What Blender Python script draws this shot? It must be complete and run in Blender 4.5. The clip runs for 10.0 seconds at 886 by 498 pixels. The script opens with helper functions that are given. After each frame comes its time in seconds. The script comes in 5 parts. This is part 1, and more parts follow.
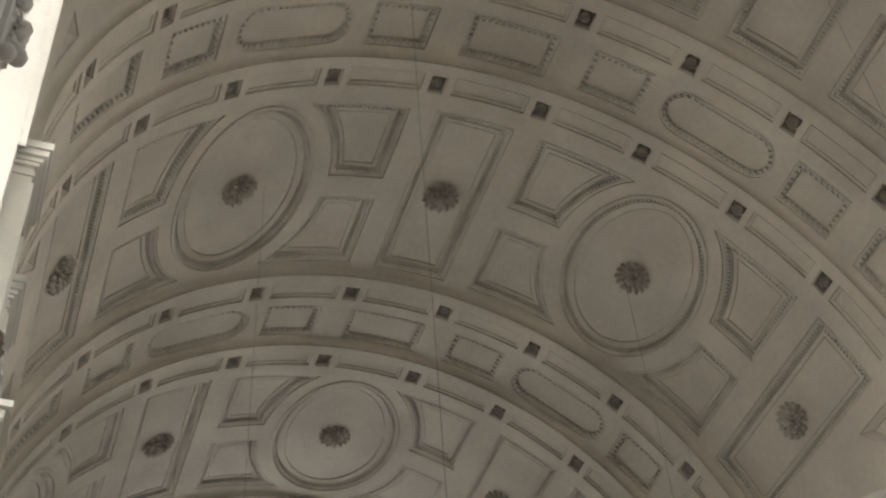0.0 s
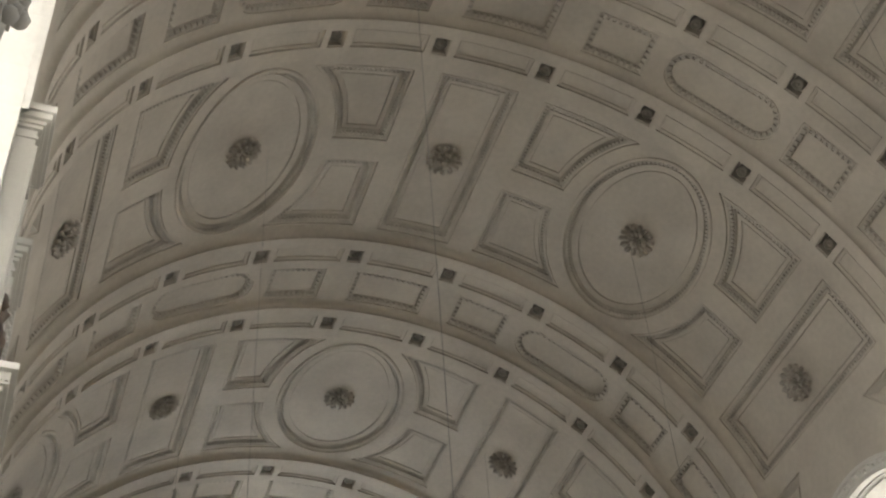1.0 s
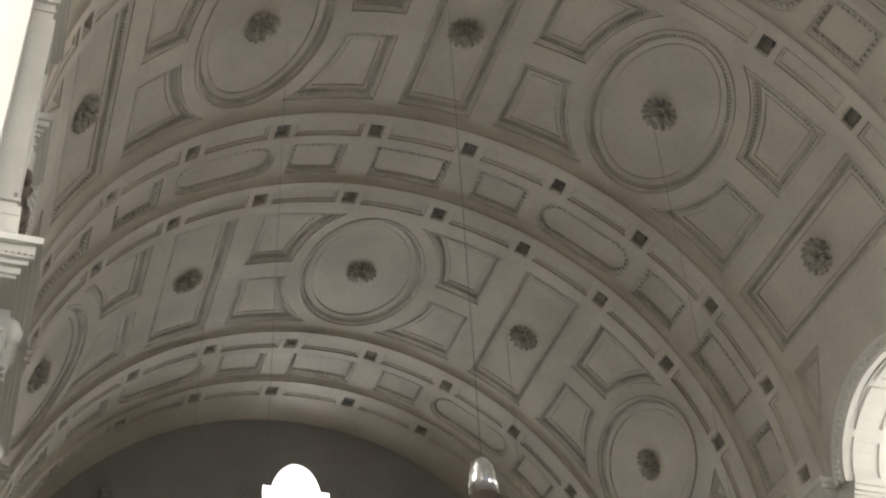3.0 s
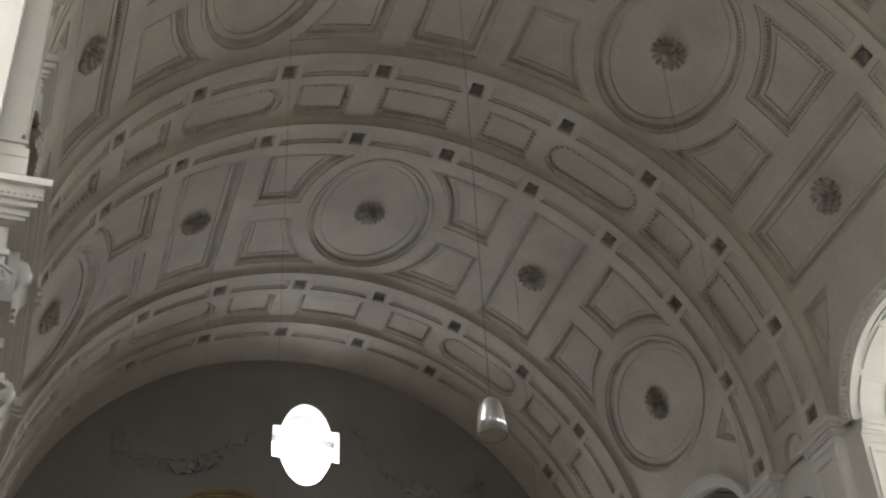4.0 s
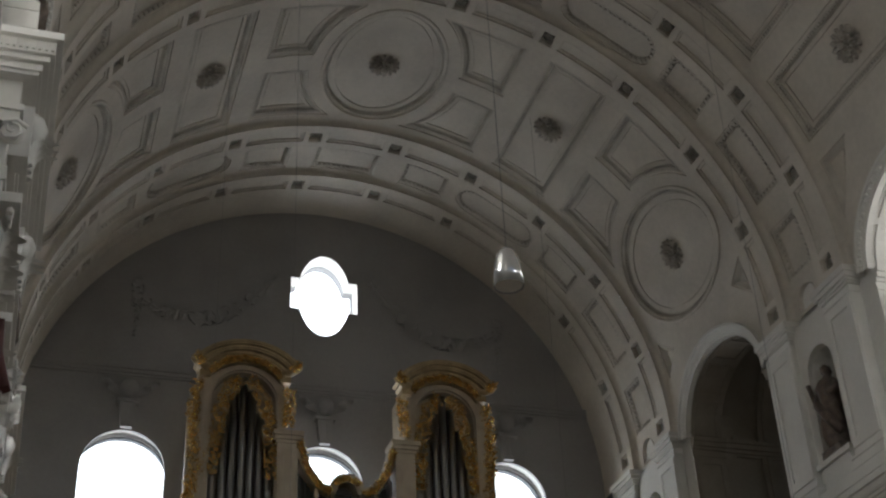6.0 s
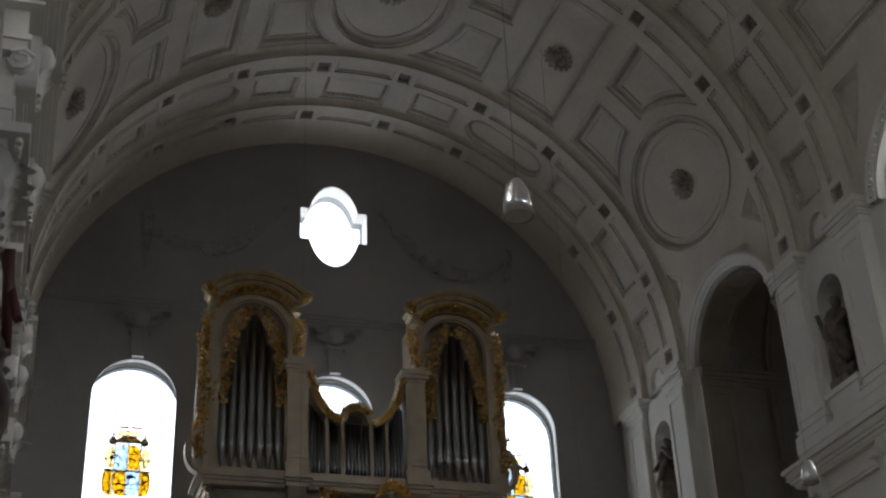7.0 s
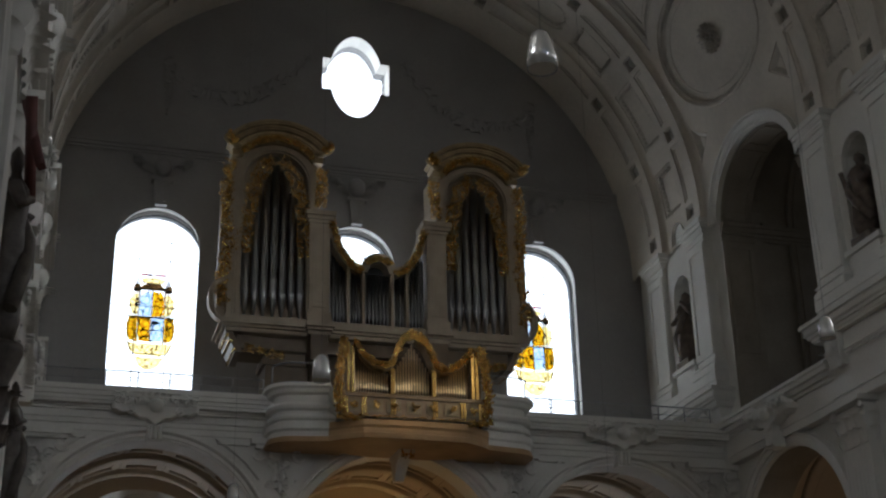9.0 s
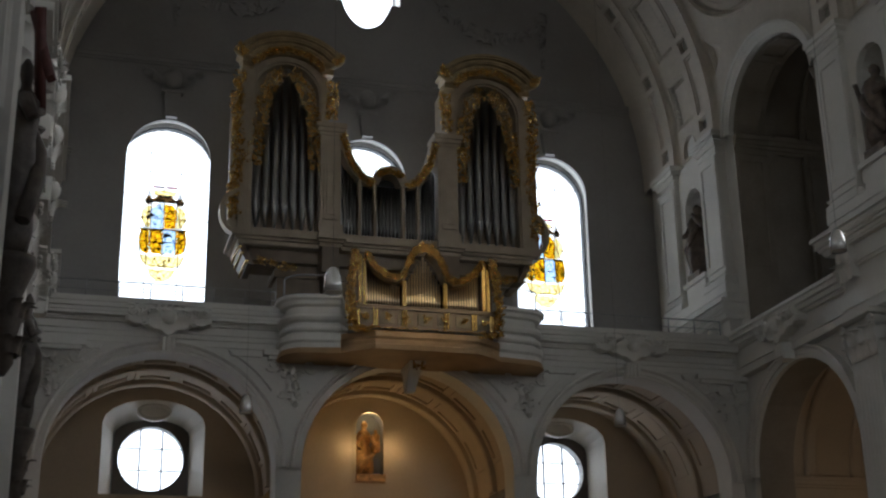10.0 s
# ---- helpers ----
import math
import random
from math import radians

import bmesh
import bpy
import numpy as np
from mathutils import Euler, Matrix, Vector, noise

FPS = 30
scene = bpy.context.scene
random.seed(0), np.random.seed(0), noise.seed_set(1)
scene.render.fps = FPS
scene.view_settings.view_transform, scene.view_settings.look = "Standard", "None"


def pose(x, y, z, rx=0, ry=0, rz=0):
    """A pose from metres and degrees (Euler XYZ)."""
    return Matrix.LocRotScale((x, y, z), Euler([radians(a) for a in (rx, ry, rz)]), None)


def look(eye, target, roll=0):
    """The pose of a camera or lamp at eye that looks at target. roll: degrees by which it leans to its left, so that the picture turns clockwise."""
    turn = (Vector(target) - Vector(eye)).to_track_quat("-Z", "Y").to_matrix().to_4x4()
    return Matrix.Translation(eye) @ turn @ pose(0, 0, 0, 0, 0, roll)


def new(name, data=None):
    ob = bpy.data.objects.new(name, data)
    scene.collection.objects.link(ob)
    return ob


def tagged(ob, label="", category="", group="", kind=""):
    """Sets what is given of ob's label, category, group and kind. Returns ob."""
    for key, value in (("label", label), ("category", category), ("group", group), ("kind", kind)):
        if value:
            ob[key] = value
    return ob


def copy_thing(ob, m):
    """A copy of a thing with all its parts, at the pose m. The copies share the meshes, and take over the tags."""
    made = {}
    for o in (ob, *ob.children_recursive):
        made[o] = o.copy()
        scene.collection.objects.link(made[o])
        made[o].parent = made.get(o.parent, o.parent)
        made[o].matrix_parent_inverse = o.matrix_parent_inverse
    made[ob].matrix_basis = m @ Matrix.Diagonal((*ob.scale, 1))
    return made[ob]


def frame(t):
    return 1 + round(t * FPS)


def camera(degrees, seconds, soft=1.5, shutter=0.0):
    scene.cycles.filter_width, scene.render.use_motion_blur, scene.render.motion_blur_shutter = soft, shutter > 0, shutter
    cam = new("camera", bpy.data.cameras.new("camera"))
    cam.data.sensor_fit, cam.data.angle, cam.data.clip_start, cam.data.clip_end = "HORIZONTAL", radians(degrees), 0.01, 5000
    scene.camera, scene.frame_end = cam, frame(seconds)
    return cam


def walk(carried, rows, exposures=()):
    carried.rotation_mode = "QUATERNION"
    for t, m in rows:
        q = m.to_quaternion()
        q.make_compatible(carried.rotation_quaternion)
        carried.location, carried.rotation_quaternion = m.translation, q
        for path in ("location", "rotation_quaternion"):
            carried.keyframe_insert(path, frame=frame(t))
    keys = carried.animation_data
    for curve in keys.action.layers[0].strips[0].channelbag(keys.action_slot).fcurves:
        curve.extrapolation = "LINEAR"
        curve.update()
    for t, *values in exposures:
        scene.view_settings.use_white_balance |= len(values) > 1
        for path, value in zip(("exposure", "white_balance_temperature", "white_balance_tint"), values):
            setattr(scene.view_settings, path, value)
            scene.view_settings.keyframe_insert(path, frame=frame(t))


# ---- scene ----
# The camera stands near the north-west piers and tilts down from the vault to the organ.
EYE = Vector((-9.205, 0.0, 1.6))
ROWS = [
    (0.0, 22.620, 47.586, -4.706),
    (0.5, 22.501, 46.925, -4.762),
    (1.0, 22.188, 46.035, -4.453),
    (1.5, 21.766, 45.081, -4.108),
    (2.0, 21.336, 43.938, -3.822),
    (2.5, 20.867, 42.246, -3.549),
    (4.0, 19.831, 38.366, -3.128),
    (4.5, 19.536, 36.759, -2.989),
    (5.0, 19.260, 35.132, -2.859),
    (5.5, 18.971, 33.587, -2.887),
    (7.0, 17.987, 29.272, -2.540),
    (7.5, 17.591, 27.595, -2.176),
    (8.0, 17.250, 26.038, -1.864),
    (8.5, 16.974, 24.489, -1.533),
    (9.0, 16.740, 23.101, -1.287),
    (9.5, 16.486, 21.422, -1.103),
    (10.0, 16.155, 19.431, -1.045),
]


def aim(yaw, tilt, lean):
    return pose(*EYE, 0, 0, -yaw) @ pose(0, 0, 0, 90 + tilt) @ pose(0, 0, 0, 0, 0, lean)


cam = camera(36.06, 10.0, 2.35)
EXPOSURES = [(0.0, -0.60, 6500, 10), (2.5, -0.49, 6400, 10), (4.0, -0.98, 6200, 10), (5.5, -1.31, 6080, 10), (7.0, -1.86, 5820, 10), (8.5, -2.12, 5760, 10), (10.0, -2.06, 5800, 10)]
walk(cam, [(t, aim(a, b, c)) for t, a, b, c in ROWS], EXPOSURES)

# ---- world and light ----
world = bpy.data.worlds.new("sky")
scene.world = world
world.use_nodes = True
wn = world.node_tree.nodes
sky = wn.new("ShaderNodeTexSky")
sky.sky_type = "NISHITA"
sky.sun_disc = False
sky.sun_elevation = radians(48)
sky.sun_rotation = radians(200)
world.node_tree.links.new(sky.outputs[0], wn["Background"].inputs[0])
wn["Background"].inputs[1].default_value = 0.15
sun = new("sun", bpy.data.lights.new("sun", "SUN"))
sun.data.energy, sun.data.angle, sun.data.color = 3.0, radians(0.5), (1.0, 0.94, 0.85)
sun.matrix_world = look((30, 60, 60), (0, 20, 10))


def window_light(x, y, z, tx, ty, tz, w, h, power, colour=(1.0, 0.97, 0.92), spread=180):
    """Sky light entering through a window opening."""
    lamp = new("window_light", bpy.data.lights.new("window_light", "AREA"))
    lamp.data.shape, lamp.data.size, lamp.data.size_y = "RECTANGLE", w, h
    lamp.data.energy, lamp.data.color, lamp.data.spread = power, colour, radians(spread)
    lamp.matrix_world = look((x, y, z), (tx, ty, tz))
    return lamp


# ---- the plan: nave axis along y, floor at z = 0 ----
R, ZS = 10.0, 19.44            # vault radius and height of its springing
RIBS = (6.43, 16.77, 27.155, 37.445)   # centres of the transverse ribs
K = radians(15.99)             # spacing of the square coffers round the vault
HALF, LIP, HOLE = 2.05, 0.85, 1.425    # half width of a rib, its middle band, row of square coffers
SINK = 0.21                    # depth of the fields behind the ribs
YE = 40.75                     # end wall behind the organ
YG = 35.4                      # front of the organ gallery
YB = -8.0                      # wall behind the camera
IMPOST = 19.2


# ---- materials ----
def material(name, base, rough=0.7, spread=0.15, scale=1.5, fine=25.0, bump=0.15, metal=0.0, stain=None):
    m = bpy.data.materials.new(name)
    m.use_nodes = True
    nt = m.node_tree
    bsdf = nt.nodes["Principled BSDF"]
    coord = nt.nodes.new("ShaderNodeTexCoord")
    big = nt.nodes.new("ShaderNodeTexNoise")
    big.inputs["Scale"].default_value, big.inputs["Detail"].default_value = scale, 6
    small = nt.nodes.new("ShaderNodeTexNoise")
    small.inputs["Scale"].default_value, small.inputs["Detail"].default_value = fine, 4
    for n in (big, small):
        nt.links.new(coord.outputs["Object"], n.inputs["Vector"])
    mix = nt.nodes.new("ShaderNodeMath")
    mix.operation = "MULTIPLY_ADD"
    mix.inputs[1].default_value = 0.35
    nt.links.new(small.outputs["Fac"], mix.inputs[0])
    nt.links.new(big.outputs["Fac"], mix.inputs[2])
    ramp = nt.nodes.new("ShaderNodeValToRGB")
    lo = [max(0, c * (1 - spread)) for c in (stain or base)]
    hi = [min(1, c * (1 + spread * 0.6)) for c in base]
    ramp.color_ramp.elements[0].position, ramp.color_ramp.elements[1].position = 0.42, 0.85
    ramp.color_ramp.elements[0].color, ramp.color_ramp.elements[1].color = (*lo, 1), (*hi, 1)
    nt.links.new(mix.outputs[0], ramp.inputs[0])
    nt.links.new(ramp.outputs[0], bsdf.inputs["Base Color"])
    bsdf.inputs["Roughness"].default_value, bsdf.inputs["Metallic"].default_value = rough, metal
    if bump:
        b = nt.nodes.new("ShaderNodeBump")
        b.inputs["Strength"].default_value, b.inputs["Distance"].default_value = bump, 0.02
        nt.links.new(mix.outputs[0], b.inputs["Height"])
        nt.links.new(b.outputs[0], bsdf.inputs["Normal"])
    return m


BOSS_TONE = material("dark_boss_stucco", (0.26, 0.24, 0.205), 0.9, 0.3, 4.0, 30, 0.25)
DUSTY = material("dusty_grey_moulding", (0.565, 0.525, 0.46), 0.9, 0.25, 1.2, 30, 0.25)
STUCCO = material("aged_stucco", (0.62, 0.57, 0.495), 0.85, 0.17, 0.45, 7, 0.15)
PLASTER = material("white_plaster", (0.74, 0.72, 0.67), 0.8, 0.10, 0.6, 12, 0.12)
# grey kept low: the end wall's lack of light is partly in this colour
WALL = material("dimmed_grey_plaster", (0.32, 0.31, 0.30), 0.9, 0.12, 0.5, 10, 0.1)
OCHRE = material("warm_plaster", (0.50, 0.41, 0.30), 0.85, 0.12, 0.6, 10, 0.1)
FLOOR = material("stone_floor", (0.42, 0.38, 0.33), 0.5, 0.2, 0.7, 8, 0.1)
CASE = material("painted_organ_case", (0.37, 0.30, 0.215), 0.5, 0.18, 2.0, 30, 0.1)
GOLD = material("gilding", (0.78, 0.52, 0.18), 0.2, 0.55, 6.0, 40, 0.3, 1.0)
TIN = material("dull_tin", (0.50, 0.52, 0.54), 0.28, 0.15, 1.0, 20, 0.05, 1.0)
BRASS_PIPE = material("polished_pipe_metal", (0.97, 0.80, 0.55), 0.3, 0.15, 2.0, 20, 0.05, 1.0)
# dark wood of the choir case; under the great organ it stands for shade
CASE_DARK = material("dark_and_shaded_case", (0.15, 0.105, 0.06), 0.45, 0.25, 2.5, 30, 0.1)
# brownish plaster of the far bay, with its chapels' gloom put into the tone
DIM_BROWN = material("dimmed_brown_plaster", (0.31, 0.27, 0.215), 0.9, 0.2, 0.8, 12, 0.12)
DARK = material("dark_bronze", (0.07, 0.055, 0.04), 0.5, 0.3, 3.0, 30, 0.2)
BLACK = material("blackened_iron", (0.03, 0.03, 0.03), 0.6, 0.2, 3.0, 30, 0.1)


# ---- mesh helpers ----
def part(name, bm, mat, parent=None, label="", smooth=False):
    me = bpy.data.meshes.new(name)
    if smooth:
        for f in bm.faces:
            f.smooth = True
    bm.to_mesh(me)
    bm.free()
    me.materials.append(mat)
    ob = new(name, me)
    if parent is not None:
        ob.parent = parent
    if label:
        ob["label"] = label
    return ob


def thing(name, at=(0, 0, 0), **tags):
    ob = new(name)
    ob.location = at
    ob.empty_display_size = 0.2
    return tagged(ob, **tags)


def box(bm, x0, x1, y0, y1, z0, z1):
    v = [bm.verts.new((x, y, z)) for z in (z0, z1) for y in (y0, y1) for x in (x0, x1)]
    for a in ((0, 2, 3, 1), (4, 5, 7, 6), (0, 1, 5, 4), (2, 6, 7, 3), (0, 4, 6, 2), (1, 3, 7, 5)):
        bm.faces.new([v[i] for i in a])
    return v


def boxes(*args):
    bm = bmesh.new()
    for a in args:
        box(bm, *a)
    return bm


def bridge(bm, a, b, closed=True, smooth=False, slot=0):
    n = len(a)
    for i in range(n if closed else n - 1):
        j = (i + 1) % n
        f = bm.faces.new((a[i], a[j], b[j], b[i]))
        f.smooth = smooth
        f.material_index = slot


def lathe(bm, prof, at=(0, 0, 0), n=16, m=None):
    """Turn a profile of (radius, height) about z."""
    rings = []
    for r, z in prof:
        ring = []
        for i in range(n):
            a = 2 * math.pi * i / n
            p = Vector((at[0] + r * math.cos(a), at[1] + r * math.sin(a), at[2] + z))
            ring.append(bm.verts.new(m @ p if m else p))
        rings.append(ring)
    for a, b in zip(rings, rings[1:]):
        bridge(bm, a, b, True, True)
    for ring, flip in ((rings[0], True), (rings[-1], False)):
        f = bm.faces.new(ring[::-1] if flip else ring)
    return bm


def tube(bm, pts, r, n=6):
    """A round bar through the points."""
    rings = []
    pts = [Vector(p) for p in pts]
    for i, p in enumerate(pts):
        d = (pts[min(i + 1, len(pts) - 1)] - pts[max(i - 1, 0)]).normalized()
        u = d.orthogonal().normalized() if abs(d.z) > 0.9 else d.cross(Vector((0, 0, 1))).normalized()
        w = d.cross(u)
        rr = r[i] if isinstance(r, (list, tuple)) else r
        rings.append([bm.verts.new(p + rr * (math.cos(2 * math.pi * j / n) * u + math.sin(2 * math.pi * j / n) * w)) for j in range(n)])
    for a, b in zip(rings, rings[1:]):
        bridge(bm, a, b, True, True)
    bm.faces.new(rings[0][::-1])
    bm.faces.new(rings[-1])


def moulding(bm, path, prof, out, closed=False):
    """Sweep a profile of (out, up) pairs along plan points; out(i) is the outward direction at each."""
    rings = [[bm.verts.new(Vector(p) + o * out(i) + Vector((0, 0, u))) for o, u in prof] for i, p in enumerate(path)]
    n = len(rings)
    for i in range(n if closed else n - 1):
        bridge(bm, rings[i], rings[(i + 1) % n], False)
    if not closed:
        bm.faces.new(rings[0])
        bm.faces.new(rings[-1][::-1])


def fill(bm, loops, put):
    """Fill the first loop, less the others, in the plane of (s, y), and lay it on a surface by put(s, y)."""
    edges = []
    for loop in loops:
        vs = [bm.verts.new((s, y, 0)) for s, y in loop]
        edges += [bm.edges.new((vs[i], vs[(i + 1) % len(vs)])) for i in range(len(vs))]
    made = bmesh.ops.triangle_fill(bm, use_beauty=True, use_dissolve=False, edges=edges)["geom"]
    seen = set()
    for f in made:
        if isinstance(f, bmesh.types.BMFace):
            f.smooth = True
            seen.update(f.verts)
    for v in {v for e in edges for v in e.verts} | seen:
        v.co = put(v.co.x, v.co.y)


def rect_loop(s0, s1, y0, y1, step=0.35):
    ns, ny = max(1, math.ceil((s1 - s0) / step)), max(1, math.ceil((y1 - y0) / step))
    return ([(s0 + (s1 - s0) * i / ns, y0) for i in range(ns)] + [(s1, y0 + (y1 - y0) * i / ny) for i in range(ny)]
            + [(s1 - (s1 - s0) * i / ns, y1) for i in range(ns)] + [(s0, y1 - (y1 - y0) * i / ny) for i in range(ny)])


def inset(loop, d):
    """Offset a counter-clockwise loop inwards; runs between sharp corners keep their spacing."""
    n = len(loop)
    pts = [Vector(p) for p in loop]
    nrm = []
    for i in range(n):
        u = (pts[(i + 1) % n] - pts[i]).normalized()
        nrm.append(Vector((-u.y, u.x)))
    corners = [i for i in range(n) if nrm[i - 1].dot(nrm[i]) < 0.87]

    def mitre(i):
        m = nrm[i - 1] + nrm[i]
        return pts[i] + m * (d / max(0.12, m.length_squared / 2))
    if not corners:
        return [tuple(mitre(i)) for i in range(n)]
    out = [None] * n
    for a, c in enumerate(corners):
        e = corners[(a + 1) % len(corners)]
        count = (e - c) % n or n
        first, last = mitre(c), mitre(e)
        e0 = first - (pts[c] + nrm[c] * d)
        e1 = last - (pts[e] + nrm[e - 1] * d)
        for j in range(count):
            i = (c + j) % n
            f = j / count
            p = first if j == 0 else mitre(i) + e0 * (1 - f) + e1 * f
            out[i] = tuple(p)
    return out


# ---- the barrel vault ----
def shell(d):
    def put(s, y):
        t = s / R
        if abs(t) > math.pi / 2:
            drop = (abs(t) - math.pi / 2) * R
            return Vector((math.copysign(R + d, t), y, ZS - drop))
        return Vector(((R + d) * math.sin(t), y, ZS + (R + d) * math.cos(t)))
    return put


U = R * K   # one unit of the coffering along the arc
BOTTOM = R * math.pi / 2 + (ZS - IMPOST)   # arc length down to the imposts


def panel(bm, loop, base, prof, rings=(0.6, 0.25), make=None):
    """A sunk panel: mouldings stepping inwards by (inset, depth), and its bed."""
    last, was = None, 0
    for d, h in prof:
        cur_loop = make(d) if make else inset(loop, d) if d else loop
        put = shell(base + h)
        cur = [bm.verts.new(put(*p)) for p in cur_loop]
        if last:
            bridge(bm, last, cur, slot=1 if d - was > 0.11 and h > 0.08 and d < 0.3 else 0)
        last, was = cur, d
    d, h = prof[-1]
    put = shell(base + h)
    edge = make(d) if make else inset(loop, d)
    cs, cy = sum(p[0] for p in edge) / len(edge), sum(p[1] for p in edge) / len(edge)
    prev = [bm.verts.new(put(*p)) for p in edge]
    for f in rings:
        cur = [bm.verts.new(put(cs + (p[0] - cs) * f, cy + (p[1] - cy) * f)) for p in edge]
        bridge(bm, prev, cur, True, True)
        prev = cur
    mid = bm.verts.new(put(cs, cy))
    for i in range(len(prev)):
        f = bm.faces.new((prev[i], prev[(i + 1) % len(prev)], mid))
        f.smooth = True


COFFER = ((0, 0), (0.0, 0.06), (0.03, 0.06), (0.03, 0.02), (0.07, 0.025), (0.22, 0.15), (0.22, 0.185), (0.26, 0.185), (0.26, 0.13), (0.36, 0.135), (0.36, 0.19), (0.39, 0.19), (0.39, 0.15))
RING = ((0, 0), (0.0, -0.045), (0.05, -0.06), (0.09, -0.045), (0.09, 0.0), (0.25, 0.13), (0.25, 0.165), (0.28, 0.165), (0.28, 0.115), (0.46, 0.12), (0.46, 0.18), (0.49, 0.18), (0.49, 0.14))
SMALL = ((0, 0), (0.0, 0.05), (0.025, 0.05), (0.025, 0.02), (0.05, 0.02), (0.17, 0.12), (0.17, 0.15), (0.20, 0.15), (0.20, 0.11), (0.23, 0.11))
ALCOVE = ((0, 0), (0.0, -0.03), (0.05, -0.03), (0.05, 0.03), (0.09, 0.04), (0.12, 0.26))
SLOT = ((0, 0), (0.0, 0.06), (0.035, 0.06), (0.035, 0.035), (0.09, 0.05), (0.09, 0.085), (0.11, 0.085))
SQUARE = ((0, 0), (0.0, 0.05), (0.025, 0.05), (0.025, 0.32))


def ellipse(cs, cy, a, b, n=56):
    return [(cs + a * math.cos(2 * math.pi * i / n), cy + b * math.sin(2 * math.pi * i / n)) for i in range(n)]


def stadium(cs, cy, a, b, n=10):
    pts = [(cs + a - b + b * math.cos(t), cy + b * math.sin(t)) for t in (math.pi * (i / n - 0.5) for i in range(n + 1))]
    return pts + [(2 * cs - x, 2 * cy - y) for x, y in pts]


def corner_panel(cs, cy, sx, sy, s0, y0, y1, a, b):
    """A panel beside an oval, straight on three sides and hollow on the fourth: a function of the inset. sx, sy mirror it."""
    def loop_at(d):
        lo, hi, edge = y0 + d, y1 - d, s0 - d
        n, m = 9, 5
        ys = [lo + (hi - lo) * i / n for i in range(n + 1)]
        hollow = [((a + d) * math.sqrt(max(0.0, 1 - (y / (b + d)) ** 2)), y) for y in ys]
        loop = hollow + [(hollow[-1][0] + (edge - hollow[-1][0]) * i / m, hi) for i in range(1, m)]
        loop += [(edge, hi + (lo - hi) * i / m) for i in range(m)]
        loop += [(edge + (hollow[0][0] - edge) * i / m, lo) for i in range(m)]
        return ccw([(cs + sx * s, cy + sy * y) for s, y in loop])
    return loop_at


ARCH_HALF, ARCH_FOOT, ARCH_RISE = 2.72, 18.85, 1.95


def arch_edge(yc, side, n=18):
    """Where the gallery arch cuts the vault: points of (s, y) from low y to high y."""
    pts = []
    for i in range(n + 1):
        a = math.pi * (1 - i / n)
        y = yc + ARCH_HALF * math.cos(a)
        z = ARCH_FOOT + ARCH_RISE * math.sin(a)
        if z > ZS + 0.02:
            s = R * math.acos((z - ZS) / (R + SINK))
        else:
            s = R * math.pi / 2 + ZS - z
        pts.append((side * min(s, BOTTOM), y))
    return pts


def field_cell(bm, k0, k1, ya, yb, holes):
    loop = rect_loop(k0 * U, k1 * U, ya, yb)
    fill(bm, [loop] + holes, shell(SINK))


def foot_cell(bm, s_top, ya, yb, side, holes):
    """The lowest part of a bay, cut by the gallery arch."""
    yc = (ya + yb) / 2
    n = 10
    edge = arch_edge(yc, side)
    top = [(side * s_top, yb + (ya - yb) * i / 18) for i in range(19)]
    low = [(side * (s_top + (BOTTOM - s_top) * i / n), ya) for i in range(1, n)]
    high = [(side * (BOTTOM + (s_top - BOTTOM) * i / n), yb) for i in range(1, n)]
    loop = top + low + [(side * BOTTOM, ya)] + edge + [(side * BOTTOM, yb)] + high
    fill(bm, [loop] + holes, shell(SINK))


def oval_cell(bm, kc, ya, yb, low_side=0):
    """An oval with four corner panels, three units wide. low_side: the side on which a gallery arch cuts it."""
    cs, cy = kc * U, (ya + yb) / 2
    b = (yb - ya) / 2 - 0.34
    a = 1.95
    oval = ellipse(cs, cy, a, b)
    triangles, corners = [], []
    for sx in (-1, 1):
        for sy in (-1, 1):
            if sx == low_side:
                triangles.append(triangle_panel(cs, cy, sx, sy, ya, yb, a, b))
            else:
                corners.append(corner_panel(cs, cy, sx, sy, 1.5 * U - 0.34, 0.36, b - 0.02, a + 0.40, b + 0.40))
    holes = [oval] + triangles + [c(0) for c in corners]
    if low_side:
        foot_cell(bm, abs(kc) * U - 1.5 * U, ya, yb, low_side, holes)
    else:
        field_cell(bm, kc - 1.5, kc + 1.5, ya, yb, holes)
    panel(bm, oval, SINK, RING)
    dentils(bm, oval, 0.17, 0.08, 0.02, 0.04, 0.115)
    for p in triangles:
        panel(bm, p, SINK, SMALL, (0.5,))
    for c in corners:
        panel(bm, c(0), SINK, COFFER, (0.5,), c)
        dentils(bm, c(0), 0.145, 0.10, 0.035, 0.04, 0.115, c)


def ccw(loop):
    area = sum(loop[i - 1][0] * loop[i][1] - loop[i][0] * loop[i - 1][1] for i in range(len(loop)))
    return loop if area > 0 else loop[::-1]


def triangle_panel(cs, cy, sx, sy, ya, yb, a, b):
    """A small triangle between an oval, the rib and the gallery arch below."""
    e = (yb - ya) / 2 - 0.30
    pts = [(1.75, e), (2.95, e), (2.25, e - 0.85)]
    loop = []
    for i in range(3):
        p, q = pts[i], pts[(i + 1) % 3]
        loop += [(p[0] + (q[0] - p[0]) * j / 3, p[1] + (q[1] - p[1]) * j / 3) for j in range(3)]
    return ccw([(cs + sx * s, cy + sy * y) for s, y in loop])


def oblong_cell(bm, kc, ya, yb):
    loop = rect_loop((kc - 0.37) * U, (kc + 0.37) * U, ya + 0.32, yb - 0.32)
    field_cell(bm, kc - 0.5, kc + 0.5, ya, yb, [loop])
